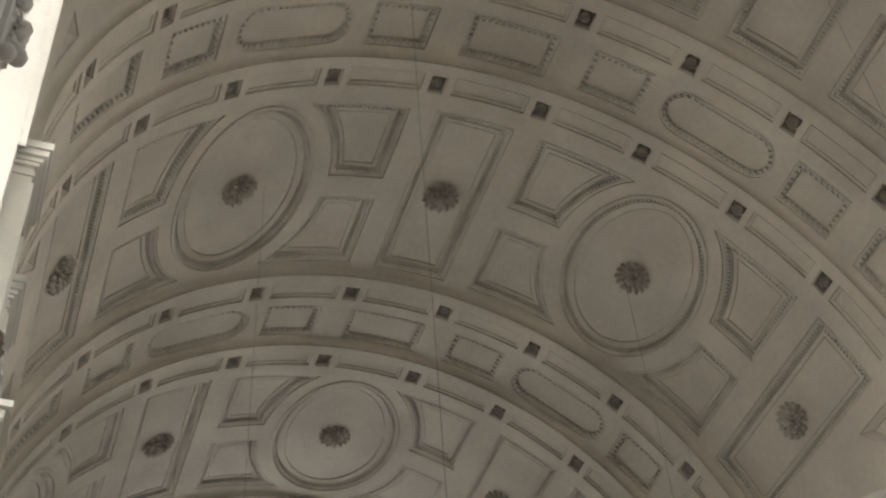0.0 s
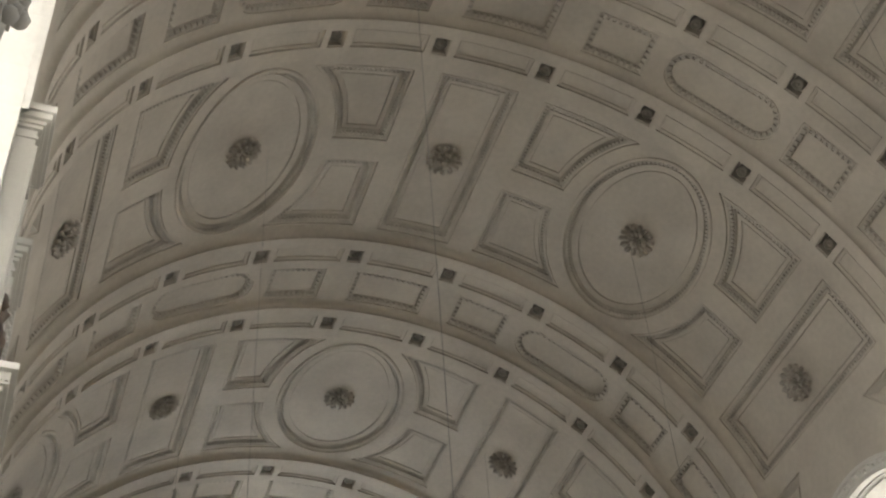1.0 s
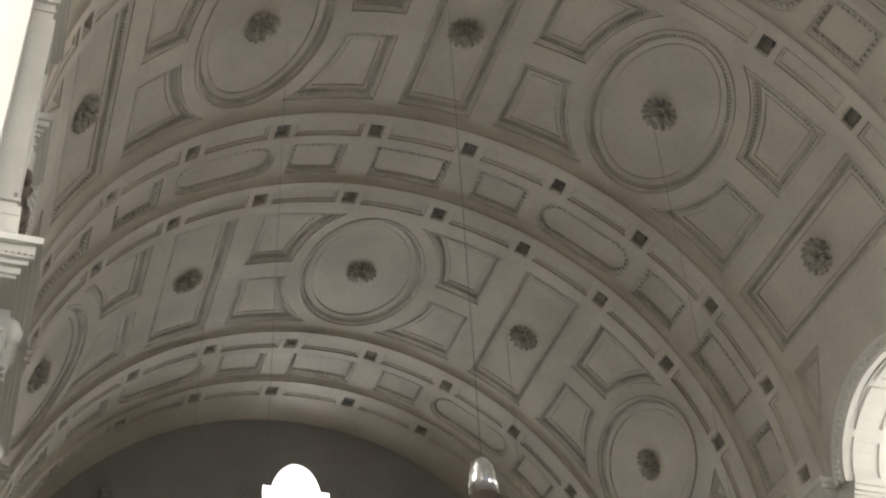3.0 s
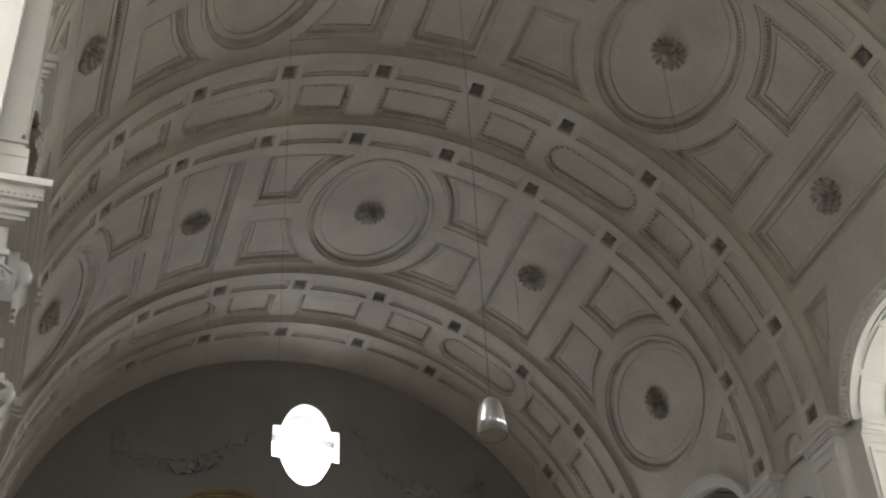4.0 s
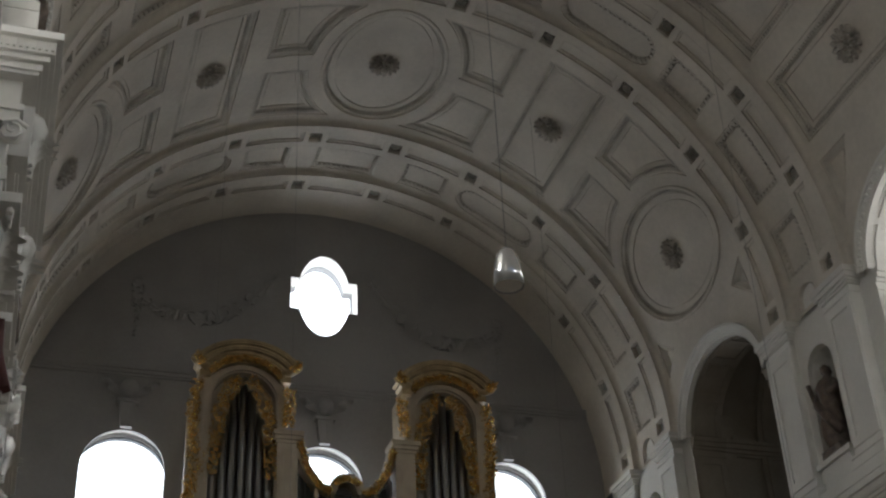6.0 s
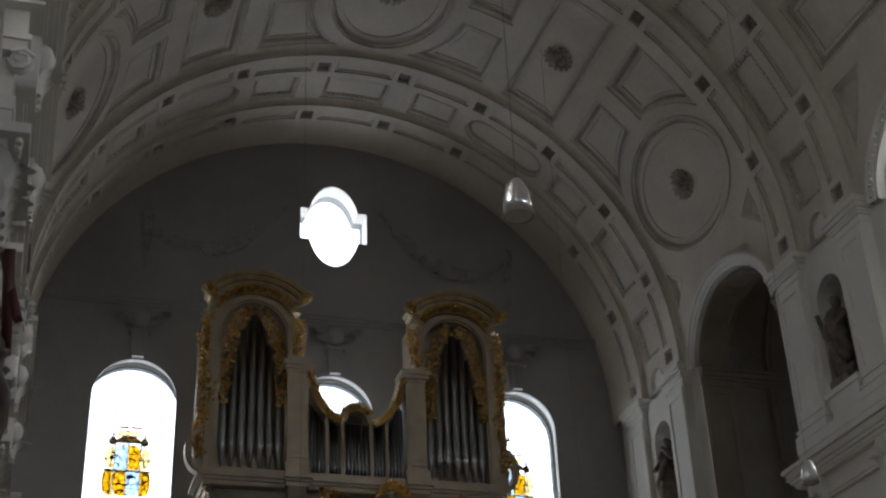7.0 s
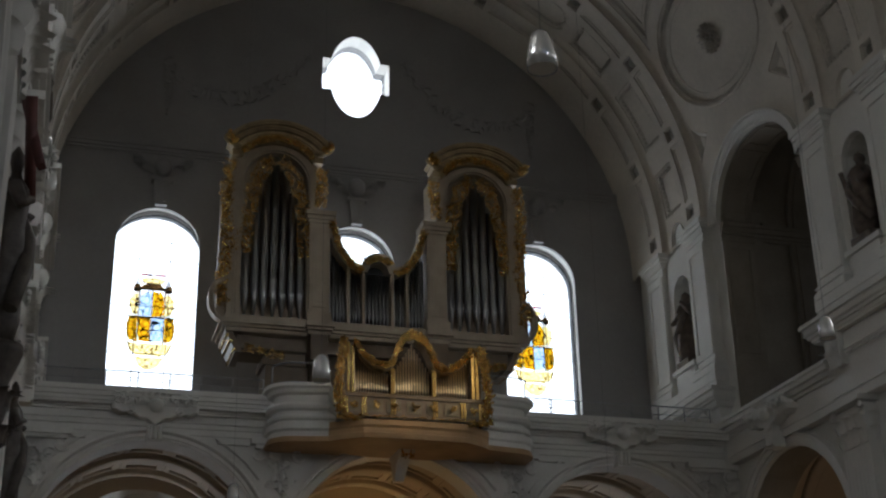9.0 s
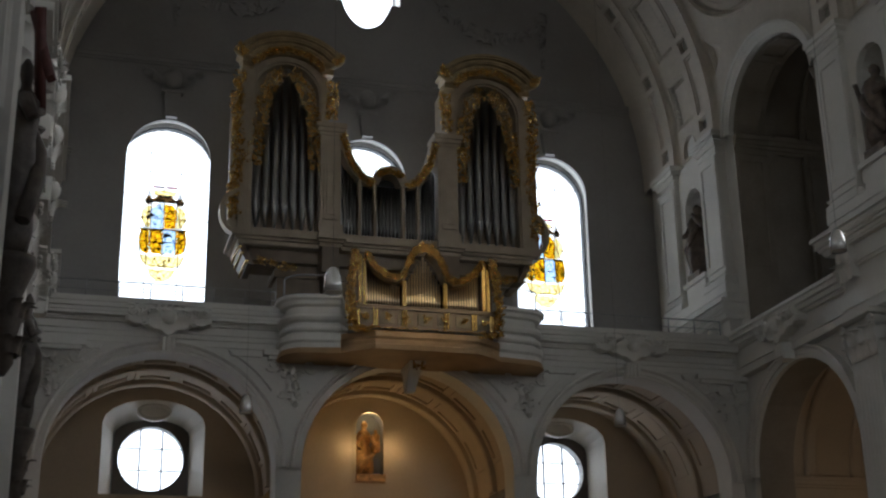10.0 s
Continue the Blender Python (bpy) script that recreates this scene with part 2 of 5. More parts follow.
    panel(bm, loop, SINK, COFFER, (0.8, 0.6, 0.4, 0.2))
    dentils(bm, loop, 0.145, 0.10, 0.035, 0.04, 0.115)


def vault_bay(ya, yb, kind):
    bm = bmesh.new()
    cy = (ya + yb) / 2
    if kind == "oblong at crown":
        for kc in (-4, 0, 4):
            oblong_cell(bm, kc, ya, yb)
        for kc in (-2, 2):
            oval_cell(bm, kc, ya, yb)
        for side in (-1, 1):
            holes = []
            for sy in (-1, 1):
                e = (yb - ya) / 2 - 0.32
                s0 = side * (4.5 * U)
                tri = [(0.25, e), (2.05, e), (0.25, e - 1.25)]
                loop = []
                for i in range(3):
                    p, q = tri[i], tri[(i + 1) % 3]
                    loop += [(p[0] + (q[0] - p[0]) * j / 4, p[1] + (q[1] - p[1]) * j / 4) for j in range(4)]
                holes.append(ccw([(s0 + side * s, cy + sy * y) for s, y in loop]))
            foot_cell(bm, 4.5 * U, ya, yb, side, holes)
            for h in holes:
                panel(bm, h, SINK, SMALL, (0.5,))
    else:
        for kc in (-2, 2):
            oblong_cell(bm, kc, ya, yb)
        oval_cell(bm, 0, ya, yb)
        for side in (-1, 1):
            oval_cell(bm, 4 * side, ya, yb, side)
    return bm


def rib(yc, near_end=0.0, far_end=0.0):
    """A transverse rib: two rows of square coffers and slots, and a sunk band of framed panels."""
    bm = bmesh.new()
    n_side = 5
    for side in (-1, 1):
        y0, y1 = (yc - HALF, yc - LIP) if side < 0 else (yc + LIP, yc + HALF)
        if side < 0:
            y0 -= near_end
        else:
            y1 += far_end
        yh = yc + side * HOLE
        for k in range(-n_side, n_side + 1):
            lo, hi = (k - 0.5) * U + 0.27, (k + 0.5) * U - 0.27
            slot = rect_loop(lo + 0.13, hi - 0.13, yh - 0.27, yh + 0.27)
            fill(bm, [rect_loop(lo, hi, y0, y1), slot], shell(0))
            panel(bm, slot, 0, SLOT, (0.6, 0.3))
        for k in range(-n_side - 1, n_side + 1):
            square_coffer(bm, (k + 0.5) * U, yh, y0, y1)
        arc = [-BOTTOM + 2 * BOTTOM * i / 120 for i in range(121)]
        for e, tip in ((y0, -1), (y1, 1)):
            # a sharp lip, then a hollow that runs out into the sunk field
            row = lambda o, d: [bm.verts.new(shell(d)(s, e + tip * o)) for s in arc]
            for p, q in (((0.0, 0.0), (0.0, 0.05)), ((0.0, 0.05), (-0.02, 0.05))):
                bridge(bm, row(*p), row(*q), False)
            last = None
            for j in range(6):
                u = math.pi / 2 * j / 5
                cur = row(-0.02 + 0.19 * (1 - math.cos(u)), 0.05 + (SINK - 0.05) * math.sin(u))
                if last:
                    bridge(bm, last, cur, False, True)
                last = cur
    # middle band
    for k in range(-5, 6):
        lo, hi = (k - 0.5) * U, (k + 0.5) * U
        c = k * U
        kind = k % 4
        if kind == 0:
            loop = rect_loop(c - 0.40 * U, c + 0.40 * U, yc - 0.62, yc + 0.62)
            lo, hi = c - 0.5 * U, c + 0.5 * U
        elif kind == 2:
            loop = stadium(c, yc, 0.56 * U, 0.62)
            lo, hi = c - 0.62 * U, c + 0.62 * U
        else:
            loop = rect_loop(c - 0.29 * U, c + 0.29 * U, yc - 0.62, yc + 0.62)
            toward = 1 if k % 4 == 1 else -1
            lo, hi = (c - 0.5 * U, c + 0.38 * U) if toward > 0 else (c - 0.38 * U, c + 0.5 * U)
        if k == -5:
            lo = -BOTTOM
        if k == 5:
            hi = BOTTOM
        holes = [ccw(loop)]
        if abs(k) == 5:
            # a small arched recess at the foot of the rib
            q = 1 if k > 0 else -1
            foot = BOTTOM - 0.06
            bow = [(q * (5.43 * U + 0.46 - 0.46 * math.sin(math.pi * j / 12)), yc + 0.46 * math.cos(math.pi * j / 12)) for j in range(13)]
            holes.append(ccw(bow + [(q * foot, yc - 0.46), (q * foot, yc), (q * foot, yc + 0.46)]))
            panel(bm, holes[1], SINK, ALCOVE, (0.5,))
        fill(bm, [rect_loop(lo, hi, yc - LIP, yc + LIP)] + holes, shell(SINK))
        panel(bm, ccw(loop), SINK, SMALL, (0.6, 0.3))
        dentils(bm, ccw(loop))
    return bm


def square_coffer(bm, s, y, y0, y1):
    """A square hole with a round boss in it, and the stretch of rib across it."""
    lo, hi = s - 0.27, s + 0.27
    if s > 5 * U:
        hi = BOTTOM
    if s < -5 * U:
        lo = -BOTTOM
    sq = rect_loop(s - 0.215, s + 0.215, y - 0.225, y + 0.275)
    fill(bm, [rect_loop(lo, hi, y0, y1), sq], shell(0))
    panel(bm, sq, 0, SQUARE, (0.5,))
    # the boss has a darker stucco than the rib round it
    rings = []
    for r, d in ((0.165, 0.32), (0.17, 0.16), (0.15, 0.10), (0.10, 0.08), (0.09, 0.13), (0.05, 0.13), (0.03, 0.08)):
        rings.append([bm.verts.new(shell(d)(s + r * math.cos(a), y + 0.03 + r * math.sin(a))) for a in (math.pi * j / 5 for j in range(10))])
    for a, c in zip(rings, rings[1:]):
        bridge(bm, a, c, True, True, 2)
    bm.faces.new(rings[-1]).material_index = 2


def dentils(bm, loop, at=0.11, low=0.09, high=0.015, half=0.05, pitch=0.165, make=None):
    """The egg-and-dart border of a panel, as a row of small blocks."""
    mid = make(at) if make else inset(loop, at)
    length = 0.0
    put0, put1 = shell(SINK + low), shell(SINK + high)
    for i in range(len(mid)):
        p, q = Vector(mid[i - 1]), Vector(mid[i])
        e = (q - p)
        L = e.length
        if L < 1e-4:
            continue
        e /= L
        nrm = Vector((-e.y, e.x))
        pos = (-length) % pitch
        while pos < L:
            c = p + e * pos
            lo = [c + e * a * half + nrm * b * half * 1.3 for a, b in ((-1, -1), (1, -1), (1, 1), (-1, 1))]
            va = [bm.verts.new(put0(*v)) for v in lo]
            vb = [bm.verts.new(put1(*(c + (v - c) * 0.7))) for v in lo]
            bridge(bm, va, vb, slot=1)
            bm.faces.new(vb).material_index = 1
            pos += pitch
        length += L


for i, yc in enumerate(RIBS):
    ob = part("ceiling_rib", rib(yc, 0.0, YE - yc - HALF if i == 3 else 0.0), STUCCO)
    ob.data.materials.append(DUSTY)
    ob.data.materials.append(BOSS_TONE)
    tagged(ob, "stuccoed transverse vault rib with square coffers and framed panels", "vault rib", "transverse ribs", "structure")
    if i < 3:
        kind = "oblong at crown" if i == 1 else "oval at crown"
        ob = part("ceiling_bay", vault_bay(yc + HALF, RIBS[i + 1] - HALF, kind), STUCCO)
        ob.data.materials.append(DUSTY)
        tagged(ob, "barrel vault bay of aged beige stucco coffers", "vault", "vault bays", "structure")


# ---- walls ----
def slab(bm, loops, front, back, slots=()):
    """A wall with openings: two faces and the reveals between them."""
    fill(bm, loops, front)
    fill(bm, loops, back)
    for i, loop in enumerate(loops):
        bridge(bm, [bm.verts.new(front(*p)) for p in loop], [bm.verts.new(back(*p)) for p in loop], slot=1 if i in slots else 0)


def arch_loop(c, half, z0, spring, rise, n=16):
    """An opening with a round head, counter-clockwise."""
    pts = [(c - half, z0), (c + half, z0), (c + half, (z0 + spring) / 2)]
    pts += [(c + half * math.cos(math.pi * i / n), spring + rise * math.sin(math.pi * i / n)) for i in range(n + 1)]
    return pts + [(c - half, (z0 + spring) / 2)]


def on_y(y):
    return lambda a, z: Vector((a, y, z))


def on_x(x):
    return lambda a, z: Vector((x, a, z))


def disc_loop(c, z, r, n=32):
    return ellipse(c, z, r, r, n)


WINDOWS = (-6.45, 0.0, 6.45)
OCULUS_Z = 26.05


def eared_loop(c, z, w=0.95, h=1.62, ear=1.2, eh=0.62):
    """A tall oval with square ears at its sides."""
    a0 = math.asin(eh / h)
    n = 12
    top = [(c + w * math.cos(a) , z + h * math.sin(a)) for a in (a0 + (math.pi - 2 * a0) * i / n for i in range(n + 1))]
    bottom = [(2 * c - x, 2 * z - y) for x, y in top]
    return [(c + ear, z - eh), (c + ear, z + eh)] + top + [(c - ear, z + eh), (c - ear, z - eh)] + bottom


bm = bmesh.new()
loops = [[(-11.4, 0), (11.4, 0), (11.4, 31), (-11.4, 31)], eared_loop(0, OCULUS_Z)]
loops += [arch_loop(x, 1.55, 14.1, 18.9, 1.55) for x in WINDOWS]
outer = [arch_loop(x, 1.5, 8.0, 10.3, 0.75, 10) for x in (-6.45, 6.45)]
inner = [arch_loop(x, 1.12, 8.25, 10.1, 0.5, 10) for x in (-6.45, 6.45)]
niche = arch_loop(0.1, 0.46, 8.75, 10.5, 0.46, 12)
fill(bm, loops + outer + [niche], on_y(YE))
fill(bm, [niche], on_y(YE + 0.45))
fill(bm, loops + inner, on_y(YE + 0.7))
# window and splay reveals take white plaster, so their lit look is in the colour
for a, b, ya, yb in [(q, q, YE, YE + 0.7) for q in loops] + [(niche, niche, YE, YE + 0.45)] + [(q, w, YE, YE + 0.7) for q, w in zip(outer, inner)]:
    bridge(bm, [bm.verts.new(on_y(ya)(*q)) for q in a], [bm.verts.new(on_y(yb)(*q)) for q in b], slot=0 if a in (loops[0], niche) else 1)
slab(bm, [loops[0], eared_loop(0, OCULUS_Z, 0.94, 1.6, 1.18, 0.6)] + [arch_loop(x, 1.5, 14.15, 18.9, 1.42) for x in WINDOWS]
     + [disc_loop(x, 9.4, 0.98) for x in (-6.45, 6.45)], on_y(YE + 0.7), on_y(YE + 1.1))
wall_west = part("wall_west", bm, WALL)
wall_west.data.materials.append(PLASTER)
tagged(wall_west, "end wall of plaster greyed for its shade, with arched windows and an oculus", "wall", kind="structure")

# side walls with the lower arcade and the gallery arches
bays = [(a + b) / 2 for a, b in zip(RIBS, RIBS[1:])]
bays_all = [bays[0] - 10.36] + bays
for side, name in ((-1, "wall_north"), (1, "wall_south")):
    bm = bmesh.new()
    loops = [[(YB, 0), (YE, 0), (YE, 22.5), (YB, 22.5)]]
    loops += [arch_loop(y, 2.72 if side < 0 and 5 < y < 15 else 2.42, 12.35, ARCH_FOOT, 1.95) for y in bays_all]
    loops += [arch_loop(y, 2.75, 0.02, 8.25, 2.75) for y in bays_all]
    loops += [arch_loop(y, 0.58, 15.0, 17.5, 0.58, 10) for y in RIBS]
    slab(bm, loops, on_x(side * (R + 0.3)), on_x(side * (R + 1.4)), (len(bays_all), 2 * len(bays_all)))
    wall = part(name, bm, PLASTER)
    wall.data.materials.append(DIM_BROWN)
    tagged(wall, "white plastered nave wall with arcade and gallery arches", "wall", kind="structure")

bm = boxes((-17, 17, YB, YE + 1, -0.3, 0))
tagged(part("floor", bm, FLOOR), "stone paved church floor", "floor", kind="structure")
# wall out of view behind the camera; its windows are assumed
bm = bmesh.new()
slab(bm, [[(-12, 0), (12, 0), (12, 31), (-12, 31)]] + [arch_loop(x, 1.6, 13.5, 23.2, 1.6) for x in (-6, 0, 6)], on_y(YB), on_y(YB - 0.5))
# narrow beams added here to brighten the piers and the organ front
for x, tx, ty, power in ((-6, 11, 21, 95), (0, 0, 40, 150), (6, -10, 24, 215)):
    window_light(x, YB - 0.3, 18.8, tx, ty, 14.5, 3.0, 10.0, power, spread=26)
tagged(part("wall_east", bm, PLASTER), "unseen plastered wall closing the nave, with assumed tall windows for light", "wall", kind="structure")
bm = bmesh.new()
fill(bm, [rect_loop(-BOTTOM, BOTTOM, YB, RIBS[0] - HALF, 0.8)], shell(0.1))
tagged(part("ceiling_plain", bm, STUCCO), "plain stretch of barrel vault behind", "vault", kind="structure")
bm = boxes((-18, 18, YB - 1, YE + 2, 30.6, 30.9))
tagged(part("roof_slab", bm, WALL), "floor of the attic above the vault", "roof", kind="structure")


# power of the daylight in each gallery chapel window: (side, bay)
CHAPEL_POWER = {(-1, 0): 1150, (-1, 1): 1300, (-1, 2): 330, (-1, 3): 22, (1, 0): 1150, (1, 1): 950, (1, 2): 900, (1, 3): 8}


# gallery chapels behind the upper arches, lower chapels behind the arcade
def chapel(side, yc, lit, finish):
    x0, x1 = side * (R + 1.4), side * 16.5
    lo, hi = min(x0, x1), max(x0, x1)
    bm = bmesh.new()
    box(bm, lo, hi, yc - 4.0, yc + 4.0, 12.0, 12.35)
    for s in (-1, 1):
        box(bm, lo, hi, yc + s * 3.0 if s > 0 else yc - 3.5, yc + 3.5 if s > 0 else yc - 3.0, 12.35, 19.2)
    prev = None
    for i in range(25):
        a = math.pi * i / 24
        cur = [bm.verts.new((x, yc + 3.0 * math.cos(a), 19.2 + 2.9 * math.sin(a))) for x in (x0, x1)]
        if prev:
            f = bm.faces.new((prev[0], prev[1], cur[1], cur[0]))
            f.smooth = True
        prev = cur
    loops = [[(yc - 3.5, 12.0), (yc + 3.5, 12.0), (yc + 3.5, 23), (yc - 3.5, 23)]]
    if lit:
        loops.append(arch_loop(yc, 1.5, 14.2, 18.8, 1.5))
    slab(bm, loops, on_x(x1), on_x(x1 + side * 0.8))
    # moulded imposts along the side walls, and bands across the vault
    for s in (-1, 1):
        for o, z0, z1 in ((0.06, 18.6, 18.7), (0.12, 18.7, 18.82), (0.2, 18.82, 18.98), (0.26, 18.98, 19.1)):
            a, b = sorted((yc + s * 3.0, yc + s * (3.0 - o)))
            box(bm, lo, hi, a, b, z0, z1 - 0.002)
    for u, w, o in ((0.15, 0.5, 0.16), (1.6, 0.35, 0.12), (1.75, 0.08, 0.18), (3.4, 0.35, 0.12)):
        xa, xb = x0 + side * u, x0 + side * (u + w)
        prev = None
        for i in range(25):
            a = math.pi * i / 24
            cur = [bm.verts.new((x, yc + (3.0 - q) * math.cos(a), 19.2 + (2.9 - q) * math.sin(a))) for x, q in ((xa, 0), (xa, o), (xb, o), (xb, 0))]
            if prev:
                bridge(bm, prev, cur, False)
            prev = cur
        for s in (-1, 1):
            a, b = sorted((yc + s * 3.0, yc + s * (3.0 - o)))
            box(bm, min(xa, xb), max(xa, xb), a, b, 12.35, 18.6)
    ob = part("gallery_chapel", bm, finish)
    tagged(ob, "barrel-vaulted plaster gallery chapel behind an arch", "chapel", "gallery chapels", "structure")
    bm = bmesh.new()
    for s in (-1, 1):
        box(bm, lo, hi, yc + 3.0 if s > 0 else yc - 3.5, yc + 3.5 if s > 0 else yc - 3.0, 0, 12.0)
    box(bm, *sorted((x1, x1 + side * 0.6)), yc - 3.5, yc + 3.5, 0, 12.0)
    prev = None
    for i in range(25):
        a = math.pi * i / 24
        cur = [bm.verts.new((x, yc + 3.0 * math.cos(a), 8.4 + 3.0 * math.sin(a))) for x in (x0, x1)]
        if prev:
            f = bm.faces.new((prev[0], prev[1], cur[1], cur[0]))
            f.smooth = True
        prev = cur
    if side > 0 and yc > 20:
        for xa in (x0 + 0.5, x0 + 2.0, x0 + 3.6):
            prev = None
            for i in range(25):
                a = math.pi * i / 24
                cur = [bm.verts.new((x, yc + (3.0 - q) * math.cos(a), 8.4 + (3.0 - q) * math.sin(a))) for x, q in ((xa, 0), (xa, 0.1), (xa + 0.06, 0.14), (xa + 0.3, 0.14), (xa + 0.36, 0.1), (xa + 0.36, 0))]
                if prev:
                    bridge(bm, prev, cur, False)
                prev = cur
        yw = yc + 3.0
        for o, z0, z1 in ((0.08, 8.05, 8.13), (0.15, 8.13, 8.25), (0.2, 8.25, 8.36)):
            box(bm, x0, x1, yw - o, yw + 0.01, z0, z1 - 0.002)
            box(bm, x1 - o, x1 + 0.01, yc - 2.79, yc + 2.79, z0, z1 - 0.002)
        for xa, xb, za, zb in ((x0 + 0.5, x0 + 2.2, 4.6, 7.7), (x0 + 2.6, x0 + 4.6, 4.6, 7.7)):
            for fa, fb, ga, gb in ((xa, xb, za, za + 0.14), (xa, xb, zb - 0.14, zb), (xa, xa + 0.14, za + 0.14, zb - 0.14), (xb - 0.14, xb, za + 0.14, zb - 0.14)):
                box(bm, fa, fb, yw - 0.06, yw + 0.01, ga, gb)
        for ya, yb, za, zb in ((yc - 2.4, yc - 0.3, 4.6, 7.7), (yc + 0.3, yc + 2.4, 4.6, 7.7), (yc - 1.2, yc + 1.2, 8.7, 10.4)):
            for fa, fb, ga, gb in ((ya, yb, za, za + 0.14), (ya, yb, zb - 0.14, zb), (ya, ya + 0.14, za + 0.14, zb - 0.14), (yb - 0.14, yb, za + 0.14, zb - 0.14)):
                box(bm, x1 - 0.07, x1 + 0.01, fa, fb, ga, gb)
    tagged(part("side_chapel", bm, OCHRE), "warm plastered side chapel behind the arcade", "chapel", "side chapels", "structure")
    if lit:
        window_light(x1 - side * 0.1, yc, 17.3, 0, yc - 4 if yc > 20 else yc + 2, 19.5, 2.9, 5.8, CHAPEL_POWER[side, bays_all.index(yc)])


# the far chapels get the brown tone darkened for their shade
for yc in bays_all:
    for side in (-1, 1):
        chapel(side, yc, True, PLASTER if yc < 25 else DIM_BROWN)
for x in WINDOWS:
    window_light(x, YE + 0.82, 17, x, 20, 12, 2.6, 5.6, 125 if x else 40)
window_light(0, YE + 0.86, OCULUS_Z, 0, 20, 20, 1.7, 2.6, 75)
for x in (-6.45, 6.45):
    window_light(x, YE + 0.84, 9.4, x, 30, 6, 1.7, 1.7, 48)


# ---- piers ----
def mirror_x(x0, x1, side):
    return sorted((side * x0, side * x1))


def courses(bm, side, y0, y1, face, steps, z):
    """Mouldings that run round three sides of a pier: steps are (overhang, height)."""
    levels = []
    for o, h in steps:
        levels += [(o, z), (o, z + h)]
        z += h
    rings = []
    for o, h in levels:
        a, b = side * (face - o), side * (R + 0.35)
        rings.append([bm.verts.new(q) for q in ((a, y0 - o, h), (a, y1 + o, h), (b, y1 + o, h), (b, y0 - o, h))])
    for a, b in zip(rings, rings[1:]):
        bridge(bm, a, b)
    bm.faces.new(rings[0][::-1])
    bm.faces.new(rings[-1])


def fluted(side, y0, y1, face, z0, z1, n=7):
    """A pilaster shaft with hollow flutes."""
    bm = bmesh.new()
    w = (y1 - y0) / (n + 0.35)
    plan = [(R + 0.35, y0)]
    for i in range(n):
        a = y0 + w * (i + 0.35)
        plan += [(face, a - 0.3 * w), (face, a)]
        plan += [(face + 0.05 * math.sin(math.pi * j / 4), a + 0.65 * w * j / 4) for j in (1, 2, 3)]
    plan += [(face, y1 - 0.35 * w), (face, y1), (R + 0.35, y1)]
    lo = [bm.verts.new((side * x, y, z0)) for x, y in plan]
    hi = [bm.verts.new((side * x, y, z1)) for x, y in plan]
    bridge(bm, lo, hi)
    return bm


CAPITAL = ((0.03, 0.07), (0.0, 0.14), (0.06, 0.07), (0.10, 0.08), (0.17, 0.13), (0.22, 0.16))
BASE = ((0.14, 0.16), (0.10, 0.05), (0.07, 0.07), (0.11, 0.06), (0.03, 0.05))


def pier(side, yc, plain=False):
    ob = thing("pier", (side * R, yc, 0), label="white plaster pier with paired panelled pilasters and a niche", category="pier", group="nave piers")
    ob.location = (0, 0, 0)
    face = R + 0.26 if plain else R - 0.02
    for s in (-1, 1):
        y0, y1 = sorted((yc + s * 0.92, yc + s * (HALF + 0.06)))
        shaft = part("pilaster", boxes((*mirror_x(face, R + 0.35, side), y0, y1, 14.2, 18.55)), PLASTER, ob)
        bm = bmesh.new()
        courses(bm, side, y0, y1, face, BASE, 14.2)
        part("base", bm, PLASTER, shaft)
        bm = bmesh.new()
        frame_loop = [(y0 + 0.03, 14.75), (y1 - 0.03, 14.75), (y1 - 0.03, 18.45), (y0 + 0.03, 18.45)]
        slab(bm, [frame_loop, [(y0 + 0.2, 14.98), (y1 - 0.2, 14.98), (y1 - 0.2, 18.22), (y0 + 0.2, 18.22)]], on_x(side * (face - 0.045)), on_x(side * (face + 0.01)))
        part("panel_frame", bm, PLASTER, shaft)
        bm = bmesh.new()
        courses(bm, side, y0, y1, face, CAPITAL, 18.55)
        part("impost", bm, PLASTER, ob)
        giant = part("fluted_pilaster", fluted(side, y0, y1, face, 0.9, 10.15), PLASTER, ob)
        part("pedestal", boxes((*mirror_x(face - 0.12, R + 0.35, side), y0 - 0.1, y1 + 0.1, 0, 0.9)), PLASTER, giant)
        if plain:
            continue
        part("corinthian_capital", corinthian(side, y0, y1, face, 10.1, 11.25), PLASTER, giant, "leafy Corinthian capital")
    # niche between the pilasters
    bm = bmesh.new()
    hole = arch_loop(yc, 0.6, 15.0, 17.5, 0.6, 10)
    xf = R + 0.14
    slab(bm, [[(yc - 0.98, 13.9), (yc + 0.98, 13.9), (yc + 0.98, 19.05), (yc - 0.98, 19.05)], hole], on_x(side * xf), on_x(side * (R + 0.34)))
    box(bm, *mirror_x(R - 0.06, R + 0.3, side), yc - 0.78, yc + 0.78, 14.85, 15.0)
    box(bm, *mirror_x(R + 0.02, R + 0.3, side), yc - 0.65, yc + 0.65, 14.3, 14.85)
    part("niche_frame", bm, PLASTER, ob)
    # entablature
    bm = bmesh.new()
    steps = ((0.0, 2.96),) if plain else ((0.02, 0.25), (0.05, 0.20), (0.0, 0.75), (0.10, 0.08), (0.14, 0.09), (0.08, 0.40), (0.26, 0.05), (0.30, 0.10), (0.38, 0.08), (0.44, 0.20), (0.52, 0.11), (0.12, 0.32), (0.15, 0.30))
    courses(bm, side, yc - HALF - 0.06, yc + HALF + 0.06, face, steps, 11.25)
    if not plain:
        # a row of small blocks under the cornice
        y = yc - HALF - 0.42 if side > 0 else yc + 9
